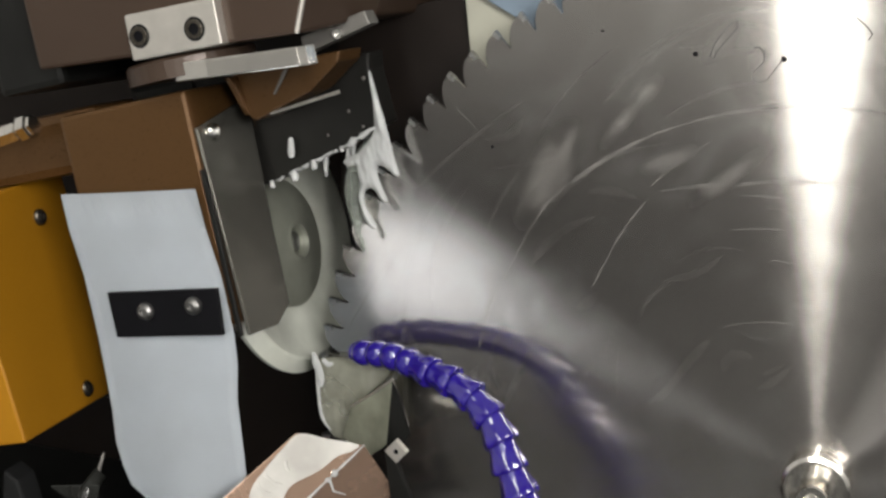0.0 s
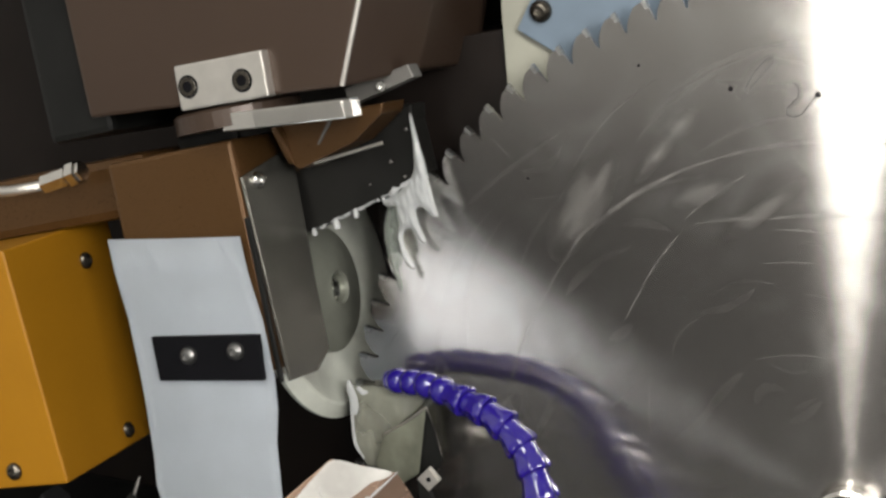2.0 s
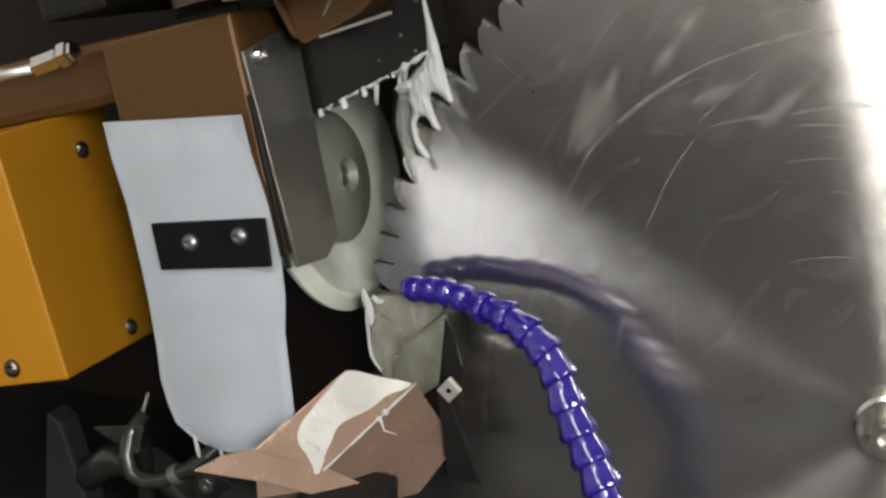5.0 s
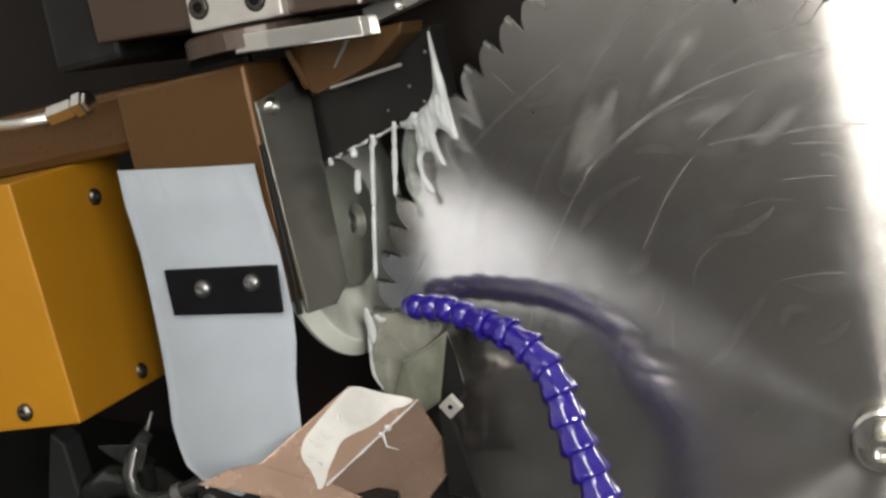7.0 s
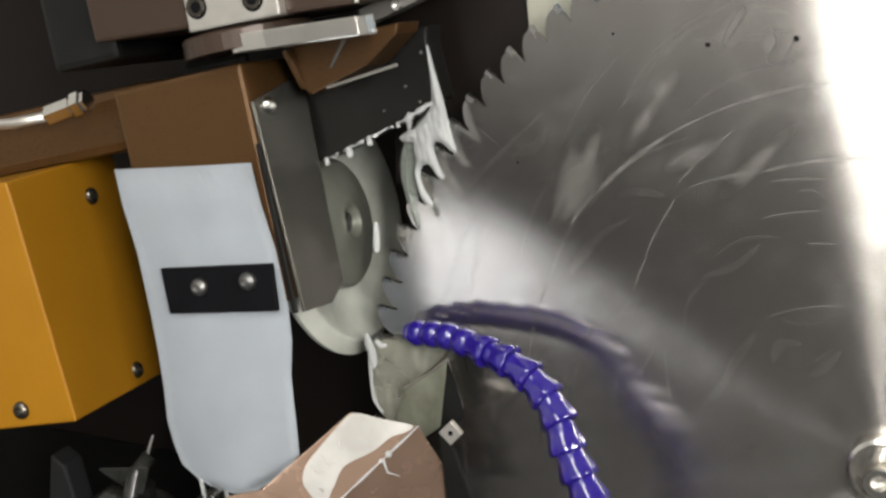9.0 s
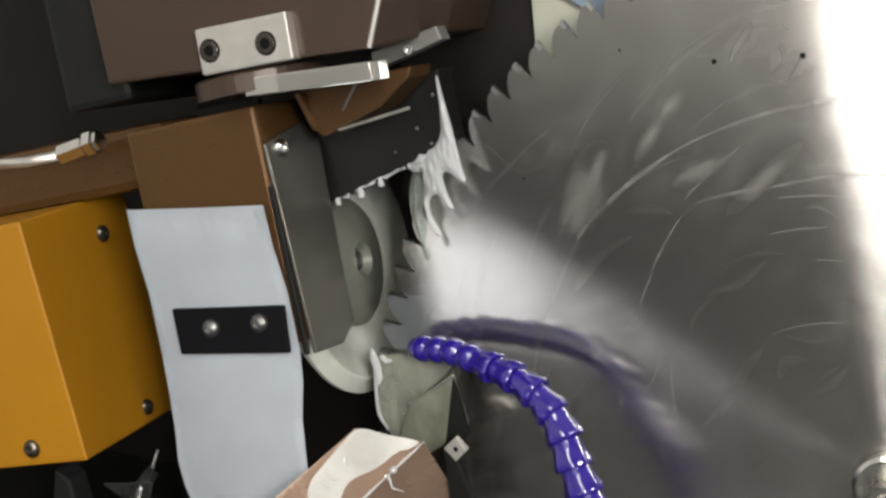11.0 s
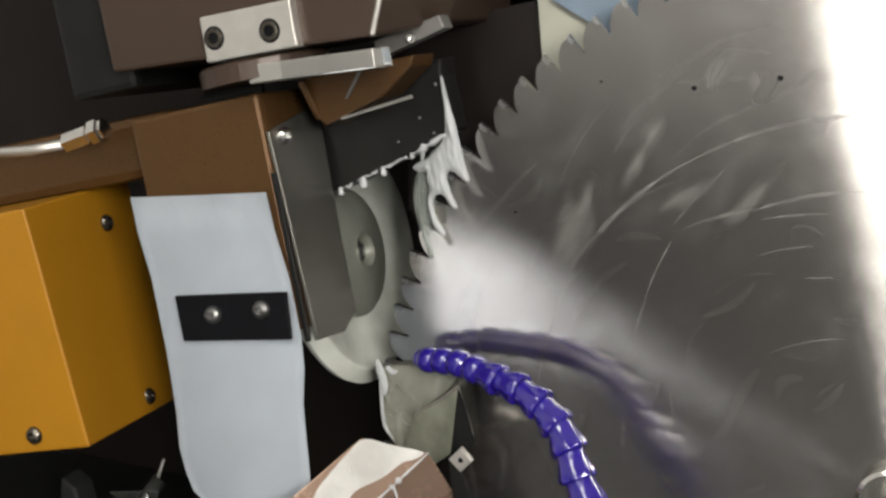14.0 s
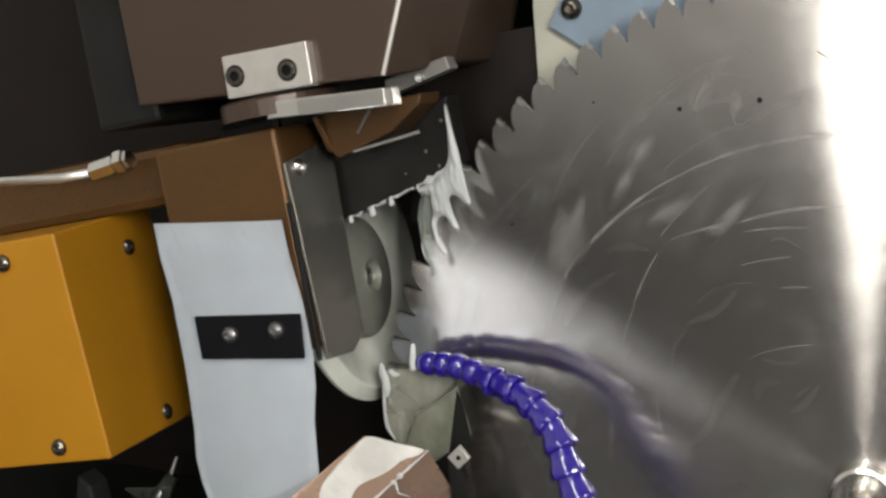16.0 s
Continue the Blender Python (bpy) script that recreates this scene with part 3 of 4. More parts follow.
    # grinding wheel behind the guard
    hub = (-0.0165, 0.110, -0.1040)
    wheel = part("grinding_wheel", turned([(0.030, -0.022), (0.077, -0.012), (0.0815, -0.0075), (0.0822, -0.0045), (0.0745, 0.0022), (0.0730, 0.0024), (0.056, -0.0045), (0.0400, -0.0100)], hub, (1, 0, 0), 72), WHEEL, head, "pale grey dished grinding wheel", smooth=False)
    part("wheel_flange", turned([(0.038, -0.012), (0.0405, -0.010), (0.0405, -0.0030), (0.0385, -0.0010), (0.0130, 0.0050), (0.0110, 0.0060), (0.0095, 0.0045), (0.0085, -0.001)], hub, (1, 0, 0), 56), FLANGE, wheel, "dark grey clamping flange")
    part("wheel_nut", turned([(0.0085, 0.0), (0.0082, 0.0018), (0.0060, 0.0022), (0.0072, -0.002)], hub, (1, 0, 0), 24), CHROME, wheel, "bright bore")
    # Black disc paints the dark inside of the wheel's bore.
    part("bore", turned([(0.0070, -0.0019), (0.0070, -0.0012), (0.0060, -0.0010)], hub, (1, 0, 0), 20), BLACK, wheel)
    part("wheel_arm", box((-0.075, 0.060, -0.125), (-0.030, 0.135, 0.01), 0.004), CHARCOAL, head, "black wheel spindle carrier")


grinding_head()


# ---- what stands behind the blade ----
def back_panels():
    # One near-black wall, added to fill the whole dark background.
    tagged(part("machine_back_wall", box((-1.3, 0.17, -0.9), (0.15, 0.21, 0.9), 0.004), DARKBACK), "near-black machine body wall added behind the blade", "machine body")
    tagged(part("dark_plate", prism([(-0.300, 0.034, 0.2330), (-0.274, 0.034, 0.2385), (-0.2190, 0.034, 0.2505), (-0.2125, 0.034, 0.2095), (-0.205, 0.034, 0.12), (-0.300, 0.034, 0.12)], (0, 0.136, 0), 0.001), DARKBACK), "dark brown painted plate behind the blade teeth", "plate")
    tagged(part("ivory_plate", prism([(-0.2175, 0.028, 0.42), (-0.2170, 0.028, 0.262), (-0.2115, 0.028, 0.209), (-0.205, 0.028, 0.12), (-0.10, 0.028, 0.12), (-0.10, 0.028, 0.42)], (0, 0.010, 0), 0.001), IVORY), "ivory painted plate behind the blade", "plate")
    blue = empty("blue_grey_cover")
    tagged(blue, "blue grey bolted cover plate behind the blade", "cover plate")
    part("plate", prism([(-0.1965, 0.022, 0.2700), (-0.2050, 0.022, 0.2520), (-0.1800, 0.022, 0.2390), (-0.120, 0.022, 0.208), (0.12, 0.022, 0.208), (0.12, 0.022, 0.42), (-0.17, 0.022, 0.42)], (0, 0.005, 0), 0.0008), BLUEGREY, blue)
    screw((-0.1905, 0.022, 0.2630), (0, -1, 0), 0.0065, 0.005, 0.0030, BOLT, blue, dome=True)
    tagged(part("grey_bracket", prism([(-0.262, 0.060, 0.262), (-0.222, 0.060, 0.272), (-0.222, 0.060, 0.42), (-0.262, 0.060, 0.42)], (0, 0.11, 0), 0.002), SATIN), "grey metal bracket on the machine body", "bracket")


back_panels()


# ---- coolant hose, jointed ----
HOSE_LINE = [(-0.2625, -0.0175, 0.0450), (-0.2417, -0.0240, 0.0482), (-0.2257, -0.0290, 0.0472), (-0.2117, -0.0340, 0.0455), (-0.1984, -0.0380, 0.0434), (-0.1853, -0.0420, 0.0384), (-0.1740, -0.0460, 0.0304), (-0.1661, -0.0500, 0.0217),
             (-0.1597, -0.0540, 0.0095), (-0.1517, -0.0580, -0.0039), (-0.1430, -0.0620, -0.0175), (-0.1330, -0.0680, -0.0340), (-0.1250, -0.0760, -0.0560), (-0.1220, -0.0850, -0.0820), (-0.1230, -0.0940, -0.1180)]


def coolant_hose():
    thing = empty("coolant_hose")
    tagged(thing, "violet jointed plastic coolant hose with a short nozzle", "hose")
    seg = turned([(0.0045, -0.0060), (0.0074, -0.0076), (0.0083, -0.0074), (0.0087, -0.0062), (0.0086, -0.0044), (0.0080, -0.0018), (0.0073, 0.0008), (0.0068, 0.0028), (0.0068, 0.0044), (0.0065, 0.0060), (0.0057, 0.0076), (0.0042, 0.0084)], (0, 0, 0), (0, 0, 1), 40)
    for v in seg.verts:
        r = math.hypot(v.co.x, v.co.y)
        if r > 0.0060 and v.co.z < 0.002:
            k = 1 + 0.06 * math.cos(8 * math.atan2(v.co.y, v.co.x)) * min(1.0, (0.002 - v.co.z) / 0.006)
            v.co.x, v.co.y = v.co.x * k, v.co.y * k
    bmesh.ops.recalc_face_normals(seg, faces=seg.faces)
    me = bpy.data.meshes.new("hose_joint")
    seg.to_mesh(me)
    seg.free()
    for p in me.polygons:
        p.use_smooth = True
    me.materials.append(HOSE)
    ball = turned([(0.0045, -0.0072), (0.0064, -0.0062), (0.0077, -0.0038), (0.0082, -0.0008), (0.0078, 0.0020), (0.0067, 0.0044), (0.0056, 0.0060), (0.0045, 0.0080)], (0, 0, 0), (0, 0, 1), 32)
    bmesh.ops.recalc_face_normals(ball, faces=ball.faces)
    round_me = bpy.data.meshes.new("hose_ball")
    ball.to_mesh(round_me)
    ball.free()
    for p in round_me.polygons:
        p.use_smooth = True
    round_me.materials.append(HOSE)
    pts = [Vector(p) for p in HOSE_LINE]
    dense = []
    for i in range(len(pts) - 1):
        p0, p1, p2, p3 = pts[max(i - 1, 0)], pts[i], pts[i + 1], pts[min(i + 2, len(pts) - 1)]
        for k in range(20):
            t = k / 20
            dense.append(0.5 * (2 * p1 + (p2 - p0) * t + (2 * p0 - 5 * p1 + 4 * p2 - p3) * t * t + (3 * p1 - p0 - 3 * p2 + p3) * t ** 3))
    step, run, last = 0.0146, 0.0, dense[0]
    at = [(dense[0], (dense[1] - dense[0]).normalized())]
    for i in range(1, len(dense) - 1):
        run += (dense[i] - last).length
        last = dense[i]
        if run >= (step if len(at) > 4 else 0.0112):
            run = 0
            at.append((dense[i], (dense[i + 1] - dense[i - 1]).normalized()))
    for n, (p, d) in enumerate(at):
        ob = new("hose_joint", me if n > 3 else round_me)
        ob.parent = thing
        size = 0.98 + 0.022 * min(n, 12)
        ob.matrix_basis = Matrix.LocRotScale(p, (-d).to_track_quat("Z", "Y"), (size, size, size * 1.02))
    d = at[0][1]
    part("nozzle", turned([(0.0060, 0.0), (0.0066, 0.003), (0.0060, 0.006), (0.0048, 0.0078), (0.0030, 0.0080), (0.0028, 0.004)], at[0][0] - d * 0.001, -d, 24), HOSE, thing, smooth=True)
    part("base_valve", box((-0.140, -0.112, -0.16), (-0.106, -0.078, -0.116), 0.004), BLACK, thing, "black base valve")


def machine_bed():
    bed = empty("machine_bed")
    tagged(bed, "black wet machine bed below the blade", "machine bed")
    # Stretched far forward, unseen, so the blade's lower part mirrors black.
    part("bed_plate", box((-0.95, -0.98, -0.26), (0.95, 0.17, -0.16), 0.006), CHARCOAL, bed)
    # Added out of view to darken what the blade mirrors low down.
    part("reflection_blocker", box((-0.95, -1.02, -0.26), (0.95, -0.985, 0.04), 0.004), CHARCOAL, bed, "unseen black slab that darkens the blade's lower reflections")


machine_bed()


coolant_hose()


# ---- shiny block before the blade ----
def nozzle_block():
    thing = empty("bronze_guide_block")
    tagged(thing, "wet shiny bronze guide block on a black stand", "guide block")
    p1, p2, p3 = Vector((-0.2782, -0.0750, 0.0157)), Vector((-0.2488, -0.0480, 0.0012)), Vector((-0.2345, -0.0241, -0.0450))
    left, ridge = Vector((-0.3088, -0.1243, -0.0163)), Vector((-0.2808, -0.1005, -0.0343))
    far = Vector((-0.3298, -0.1503, -0.0206))
    part("block", hull([p1, p2, p3, left, ridge, (-0.2487, -0.0473, -0.0681), (-0.2673, -0.0781, -0.0617), ridge - Vector((0, 0, 0.03)), left - Vector((0, 0, 0.03)), (-0.272, -0.070, -0.060)], 0.0012), BLOCKM, thing, "wet shiny bronze block")
    up = (p2 - p1).cross(far - p1).normalized()
    up = up if up.z > 0 else -up
    lip = prism([Vector(p) - up * 0.0002 for p in ((-0.3298, -0.1503, -0.0206), (-0.3194, -0.1363, -0.0160), (-0.3080, -0.1233, -0.0160), (-0.2787, -0.0979, -0.0337), (-0.2605, -0.0839, -0.0486), (-0.2732, -0.0998, -0.0519), (-0.3007, -0.1235, -0.0348))], -up * 0.0022, 0.0005)
    part("lip", lip, BLOCKM, thing, "wet bronze lip of the block")

    def on_top(s, t, h=0.0003):
        return p1 + (p2 - p1) * s + (far - p1) * t + up * h

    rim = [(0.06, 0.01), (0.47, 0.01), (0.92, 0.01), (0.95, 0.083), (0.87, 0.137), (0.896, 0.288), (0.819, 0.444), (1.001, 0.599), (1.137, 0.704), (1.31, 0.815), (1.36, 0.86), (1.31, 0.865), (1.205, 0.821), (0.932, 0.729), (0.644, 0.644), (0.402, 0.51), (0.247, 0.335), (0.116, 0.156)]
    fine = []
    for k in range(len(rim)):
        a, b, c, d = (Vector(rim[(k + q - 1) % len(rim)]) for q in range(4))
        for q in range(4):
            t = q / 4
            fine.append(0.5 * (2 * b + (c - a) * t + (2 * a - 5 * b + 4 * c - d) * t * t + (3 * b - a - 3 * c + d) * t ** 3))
    # Coolant sheet whose white also stands in for the block's bright reflection.
    part("film_reflection", prism([on_top(*q) for q in fine], up * 0.0005), FILM_GLARE, thing, "coolant film with its bright reflection painted white")
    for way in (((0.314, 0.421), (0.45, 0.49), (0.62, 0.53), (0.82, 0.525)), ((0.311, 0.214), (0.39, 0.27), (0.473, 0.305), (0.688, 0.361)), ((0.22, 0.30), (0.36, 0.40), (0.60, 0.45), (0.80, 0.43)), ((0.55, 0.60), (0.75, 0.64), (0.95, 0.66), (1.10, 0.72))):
        part("ripple", tube([on_top(*q, -0.0001) for q in way], [0.0004, 0.0014, 0.0014, 0.0004], 12), FILM_GLARE, thing, smooth=True)
    part("bright_edge", tube([p2 + (ridge - p2) * k / 8 + up * (0.0002 + 0.0003 * (k % 2)) for k in range(9)], [0.0004 + 0.0003 * (k % 3) for k in range(9)], 8), WATER, thing, "bead of coolant along the ridge", smooth=True)
    for at, size in ((0.34, 0.0022), (0.42, 0.0016)):
        part("droplet", turned([(size, 0), (size * 0.9, size * 0.45), (size * 0.5, size * 0.75), (size * 0.1, size * 0.85)], p2 + (ridge - p2) * at, up, 14), WATER, thing, smooth=True)
    part("run", tube([p2 + (ridge - p2) * 0.40, p2 + (ridge - p2) * 0.40 + Vector((0.003, -0.001, -0.007)), p2 + (ridge - p2) * 0.36 + Vector((0.008, 0.0, -0.011))], [0.0009, 0.0006, 0.0003], 8), WATER, thing, "run of coolant", smooth=True)
    lug = part("lug", prism([(-0.3658, -0.100, -0.0524), (-0.3450, -0.100, -0.0517), (-0.3300, -0.100, -0.0640), (-0.3300, -0.100, -0.0900), (-0.3651, -0.100, -0.0900)], (0, 0.012, 0), 0.001), COVER, thing, "black wet lug")
    screw((-0.3568, -0.100, -0.0584), (0, -1, 0), 0.0046, 0.002, 0.0022, STRIPSCREW, lug)
    part("stand", box((-0.33, -0.13, -0.17), (-0.25, -0.07, -0.045), 0.003), CHARCOAL, thing, "black stand")
    screw(p3 + (ridge - p2) * 0.06 + (p2 - p3) * 0.12, (0.97, -0.13, 0.23), 0.0022, 0.0015, 0.001, BOLT, thing)
    finger = part("guide_finger", hull([(-0.2386, -0.0300, 0.0363), (-0.2707, -0.0200, 0.0106), (-0.2800, -0.0140, -0.0131), (-0.2615, -0.0200, -0.0221), (-0.2450, -0.0260, -0.0082), (-0.2505, -0.0120, 0.0235), (-0.2716, -0.0100, 0.0058), (-0.2660, -0.0100, -0.0269)], 0.0006), WETSTEEL, thing, "wet grey green steel guide finger")
    # The finger's darker facet is a black copy, its shade in the colour.
    part("finger_shaded_side", hull([(-0.2386, -0.0300, 0.0363), (-0.2448, -0.0265, -0.0079), (-0.2408, -0.0240, -0.0168), (-0.2318, -0.0200, -0.0007), (-0.2370, -0.0200, 0.0196), (-0.2451, -0.0120, 0.0243), (-0.2402, -0.0100, -0.0042)], 0.0006), CHARCOAL, thing, "wet side of the finger, its shade put in as black")
    # Pale rods paint the bright lines along the finger's edges.
    part("bright_edge", tube([(-0.2702, -0.0203, 0.0108), (-0.2536, -0.0255, 0.0234), (-0.2384, -0.0303, 0.0365)], 0.0007, 8), SATIN, finger, "pale rod for the bright line along the edge")
    part("bright_edge", tube([(-0.2382, -0.0300, 0.0357), (-0.2373, -0.0210, 0.0199), (-0.2331, -0.0205, 0.0038)], 0.0005, 8), SATIN, finger, "pale rod for the bright line along the edge")
    clip = part("clip", prism([(-0.2338, -0.0380, 0.0022), (-0.2266, -0.0380, -0.0048), (-0.2335, -0.0380, -0.0128), (-0.2412, -0.0380, -0.0060)], (0, 0.004, 0), 0.0006), SATIN, thing, "small bright clip")
    # The clip's hole is a black disc in place of a shaded recess.
    part("clip_hole_shade", turned([(0.0016, 0), (0.0014, 0.0003)], (-0.2336, -0.0380, -0.0052), (0, -1, 0), 14), BLACK, clip)
    part("clip_arm", prism([(-0.2412, -0.0375, -0.0060), (-0.2335, -0.0375, -0.0128), (-0.215, -0.0375, -0.060), (-0.235, -0.0375, -0.060)], (0, 0.004, 0), 0.0005), CHARCOAL, thing, "black clip arm")


nozzle_block()


# ---- clutter under the amber cover ----
def clutter():
    loop = empty("drain_hose")
    tagged(loop, "wet black rubber drain hose looped above the machine bed", "hose")
    part("hose", tube([(-0.4490, -0.030, -0.0600), (-0.4545, -0.040, -0.0702), (-0.4561, -0.045, -0.0847), (-0.4485, -0.048, -0.0951), (-0.4370, -0.050, -0.0962), (-0.4246, -0.050, -0.0927), (-0.4047, -0.048, -0.0816), (-0.3893, -0.045, -0.0685), (-0.380, -0.030, -0.060), (-0.372, 0.0, -0.075), (-0.37, 0.03, -0.165)], 0.0052, 18), WETBLACK, loop, smooth=True)
    part("clamp_band", turned([(0.0058, -0.003), (0.0064, -0.0025), (0.0064, 0.0025), (0.0058, 0.003)], (-0.4147, -0.0492, -0.0872), (0.86, 0.1, 0.48), 24), DULL, loop, "dull steel hose clamp")
    tagged(part("drain_pipe", tube([(-0.56, 0.02, -0.158), (-0.50, 0.00, -0.115), (-0.46, -0.01, -0.108), (-0.42, -0.02, -0.120), (-0.37, -0.02, -0.120), (-0.34, 0.0, -0.135), (-0.33, 0.03, -0.158)], 0.012, 18), WETBLACK, smooth=True), "wet black rubber drain pipe on the machine bed", "hose")
    thing = empty("metal_bracket")
    tagged(thing, "wet crumpled grey metal bracket above the bed", "bracket")
    part("bracket_plate", hull([(-0.4872, -0.040, -0.0712), (-0.4543, -0.040, -0.0731), (-0.4414, -0.042, -0.0612), (-0.4459, -0.044, -0.0810), (-0.4532, -0.042, -0.0840), (-0.4500, -0.030, -0.0760)], 0.0012), WETBLACK, thing)
    part("bracket_rod", tube([(-0.4453, -0.030, -0.0450), (-0.4511, -0.031, -0.0607), (-0.4535, -0.033, -0.0720), (-0.4569, -0.034, -0.0838)], [0.0010, 0.0016, 0.0018, 0.0018], 10), DULL, thing, "wet grey rod", smooth=True)
    part("bracket_stem", tube([(-0.4500, -0.035, -0.078), (-0.452, -0.03, -0.11), (-0.455, -0.03, -0.165)], 0.006, 12), CHARCOAL, thing)
    tagged(part("support_leg", prism([(-0.5564, 0.0, -0.0907), (-0.5450, 0.0, -0.0972), (-0.5260, 0.0, -0.168), (-0.5671, 0.0, -0.168)], (0, 0.02, 0), 0.002), SLATE), "dark grey steel support leg on the machine bed", "support leg")


clutter()


# ---- coolant: stream, splash on the teeth, hanging and falling drops ----
def lump(points, radii, seed, squash=1.0):
    """An uneven string of liquid."""
    rnd = random.Random(seed)
    bm = tube(points, [r * (0.8 + 0.4 * rnd.random()) for r in radii], 10)
    for v in bm.verts:
        v.co += Vector((rnd.uniform(-1, 1), rnd.uniform(-1, 1) * squash, rnd.uniform(-1, 1))) * 0.0005
    return bm


def strand(points, radii, seed):
    """A flattened, flowing string of liquid that clings to the plate."""
    pts = [Vector(p) for p in points]
    line, wide = [], []
    for i in range(len(pts) - 1):
        p0, p1, p2, p3 = pts[max(i - 1, 0)], pts[i], pts[i + 1], pts[min(i + 2, len(pts) - 1)]
        for k in range(5):
            t = k / 5
            line.append(0.5 * (2 * p1 + (p2 - p0) * t + (2 * p0 - 5 * p1 + 4 * p2 - p3) * t * t + (3 * p1 - p0 - 3 * p2 + p3) * t ** 3))
            wide.append((radii[i] + (radii[i + 1] - radii[i]) * t) * (1 + 0.10 * noise.noise(Vector((i + t, seed * 7.3, 0)) * 1.7)))
    line.append(pts[-1])
    wide.append(radii[-1] * 0.7)
    bm = tube(line, wide, 14)
    for v in bm.verts:
        near = min(line, key=lambda p: (p - v.co).length_squared)
        v.co.y = near.y + (v.co.y - near.y) * 0.32
        v.co += Vector((0, noise.noise(v.co * 300), 0)) * 0.0005
    return bm


def puddle(outline, v, thick, seed, step=0.0005):
    """A rounded sheet of liquid that fills an outline in the head's front plane."""
    ring = np.array(outline)
    closed = np.vstack([ring[-1:], ring, ring[:2]])
    fine = []
    for a, b, c, d in zip(closed, closed[1:], closed[2:], closed[3:]):
        for t in (0.0, 0.25, 0.5, 0.75):
            fine.append(0.5 * (2 * b + (c - a) * t + (2 * a - 5 * b + 4 * c - d) * t * t + (3 * b - a - 3 * c + d) * t ** 3))
    fine = np.array(fine)
    nxt = np.roll(fine, -1, axis=0)
    us = np.arange(fine[:, 0].min() - step, fine[:, 0].max() + 2 * step, step)
    ws = np.arange(fine[:, 1].min() - step, fine[:, 1].max() + 2 * step, step)
    bm, made = bmesh.new(), {}

    def corner(i, k):
        if (i, k) not in made:
            p = np.array((us[i], ws[k]))
            run = nxt - fine
            t = np.clip(((p - fine) * run).sum(1) / np.maximum((run ** 2).sum(1), 1e-12), 0, 1)
            spots = fine + run * t[:, None]
            far = np.sqrt(((spots - p) ** 2).sum(1))
            n = int(far.argmin())
            cross = ((fine[:, 1] > p[1]) != (nxt[:, 1] > p[1])) & (p[0] < run[:, 0] * (p[1] - fine[:, 1]) / np.where(run[:, 1] == 0, 1e-9, run[:, 1]) + fine[:, 0])
            inside = cross.sum() % 2 == 1
            deep = far[n] if inside else 0.0
            if not inside and far[n] < step:
                p = spots[n]
            bulge = thick * math.sqrt(min(1.0, deep / 0.0035)) * (1 + 0.5 * noise.noise(Vector((p[0] * 330, seed, p[1] * 130))))
            made[i, k] = (inside, bm.verts.new((p[0], v - bulge, p[1])))
        return made[i, k]

    for i in range(len(us) - 1):
        for k in range(len(ws) - 1):
            four = [corner(a, b) for a, b in ((i, k), (i + 1, k), (i + 1, k + 1), (i, k + 1))]
            if any(c[0] for c in four):
                bm.faces.new([c[1] for c in four])
    bmesh.ops.solidify(bm, geom=bm.faces[:], thickness=0.0006)
    loose = [q for q in bm.verts if not q.link_faces]
    bmesh.ops.delete(bm, geom=loose, context="VERTS")
    return bm


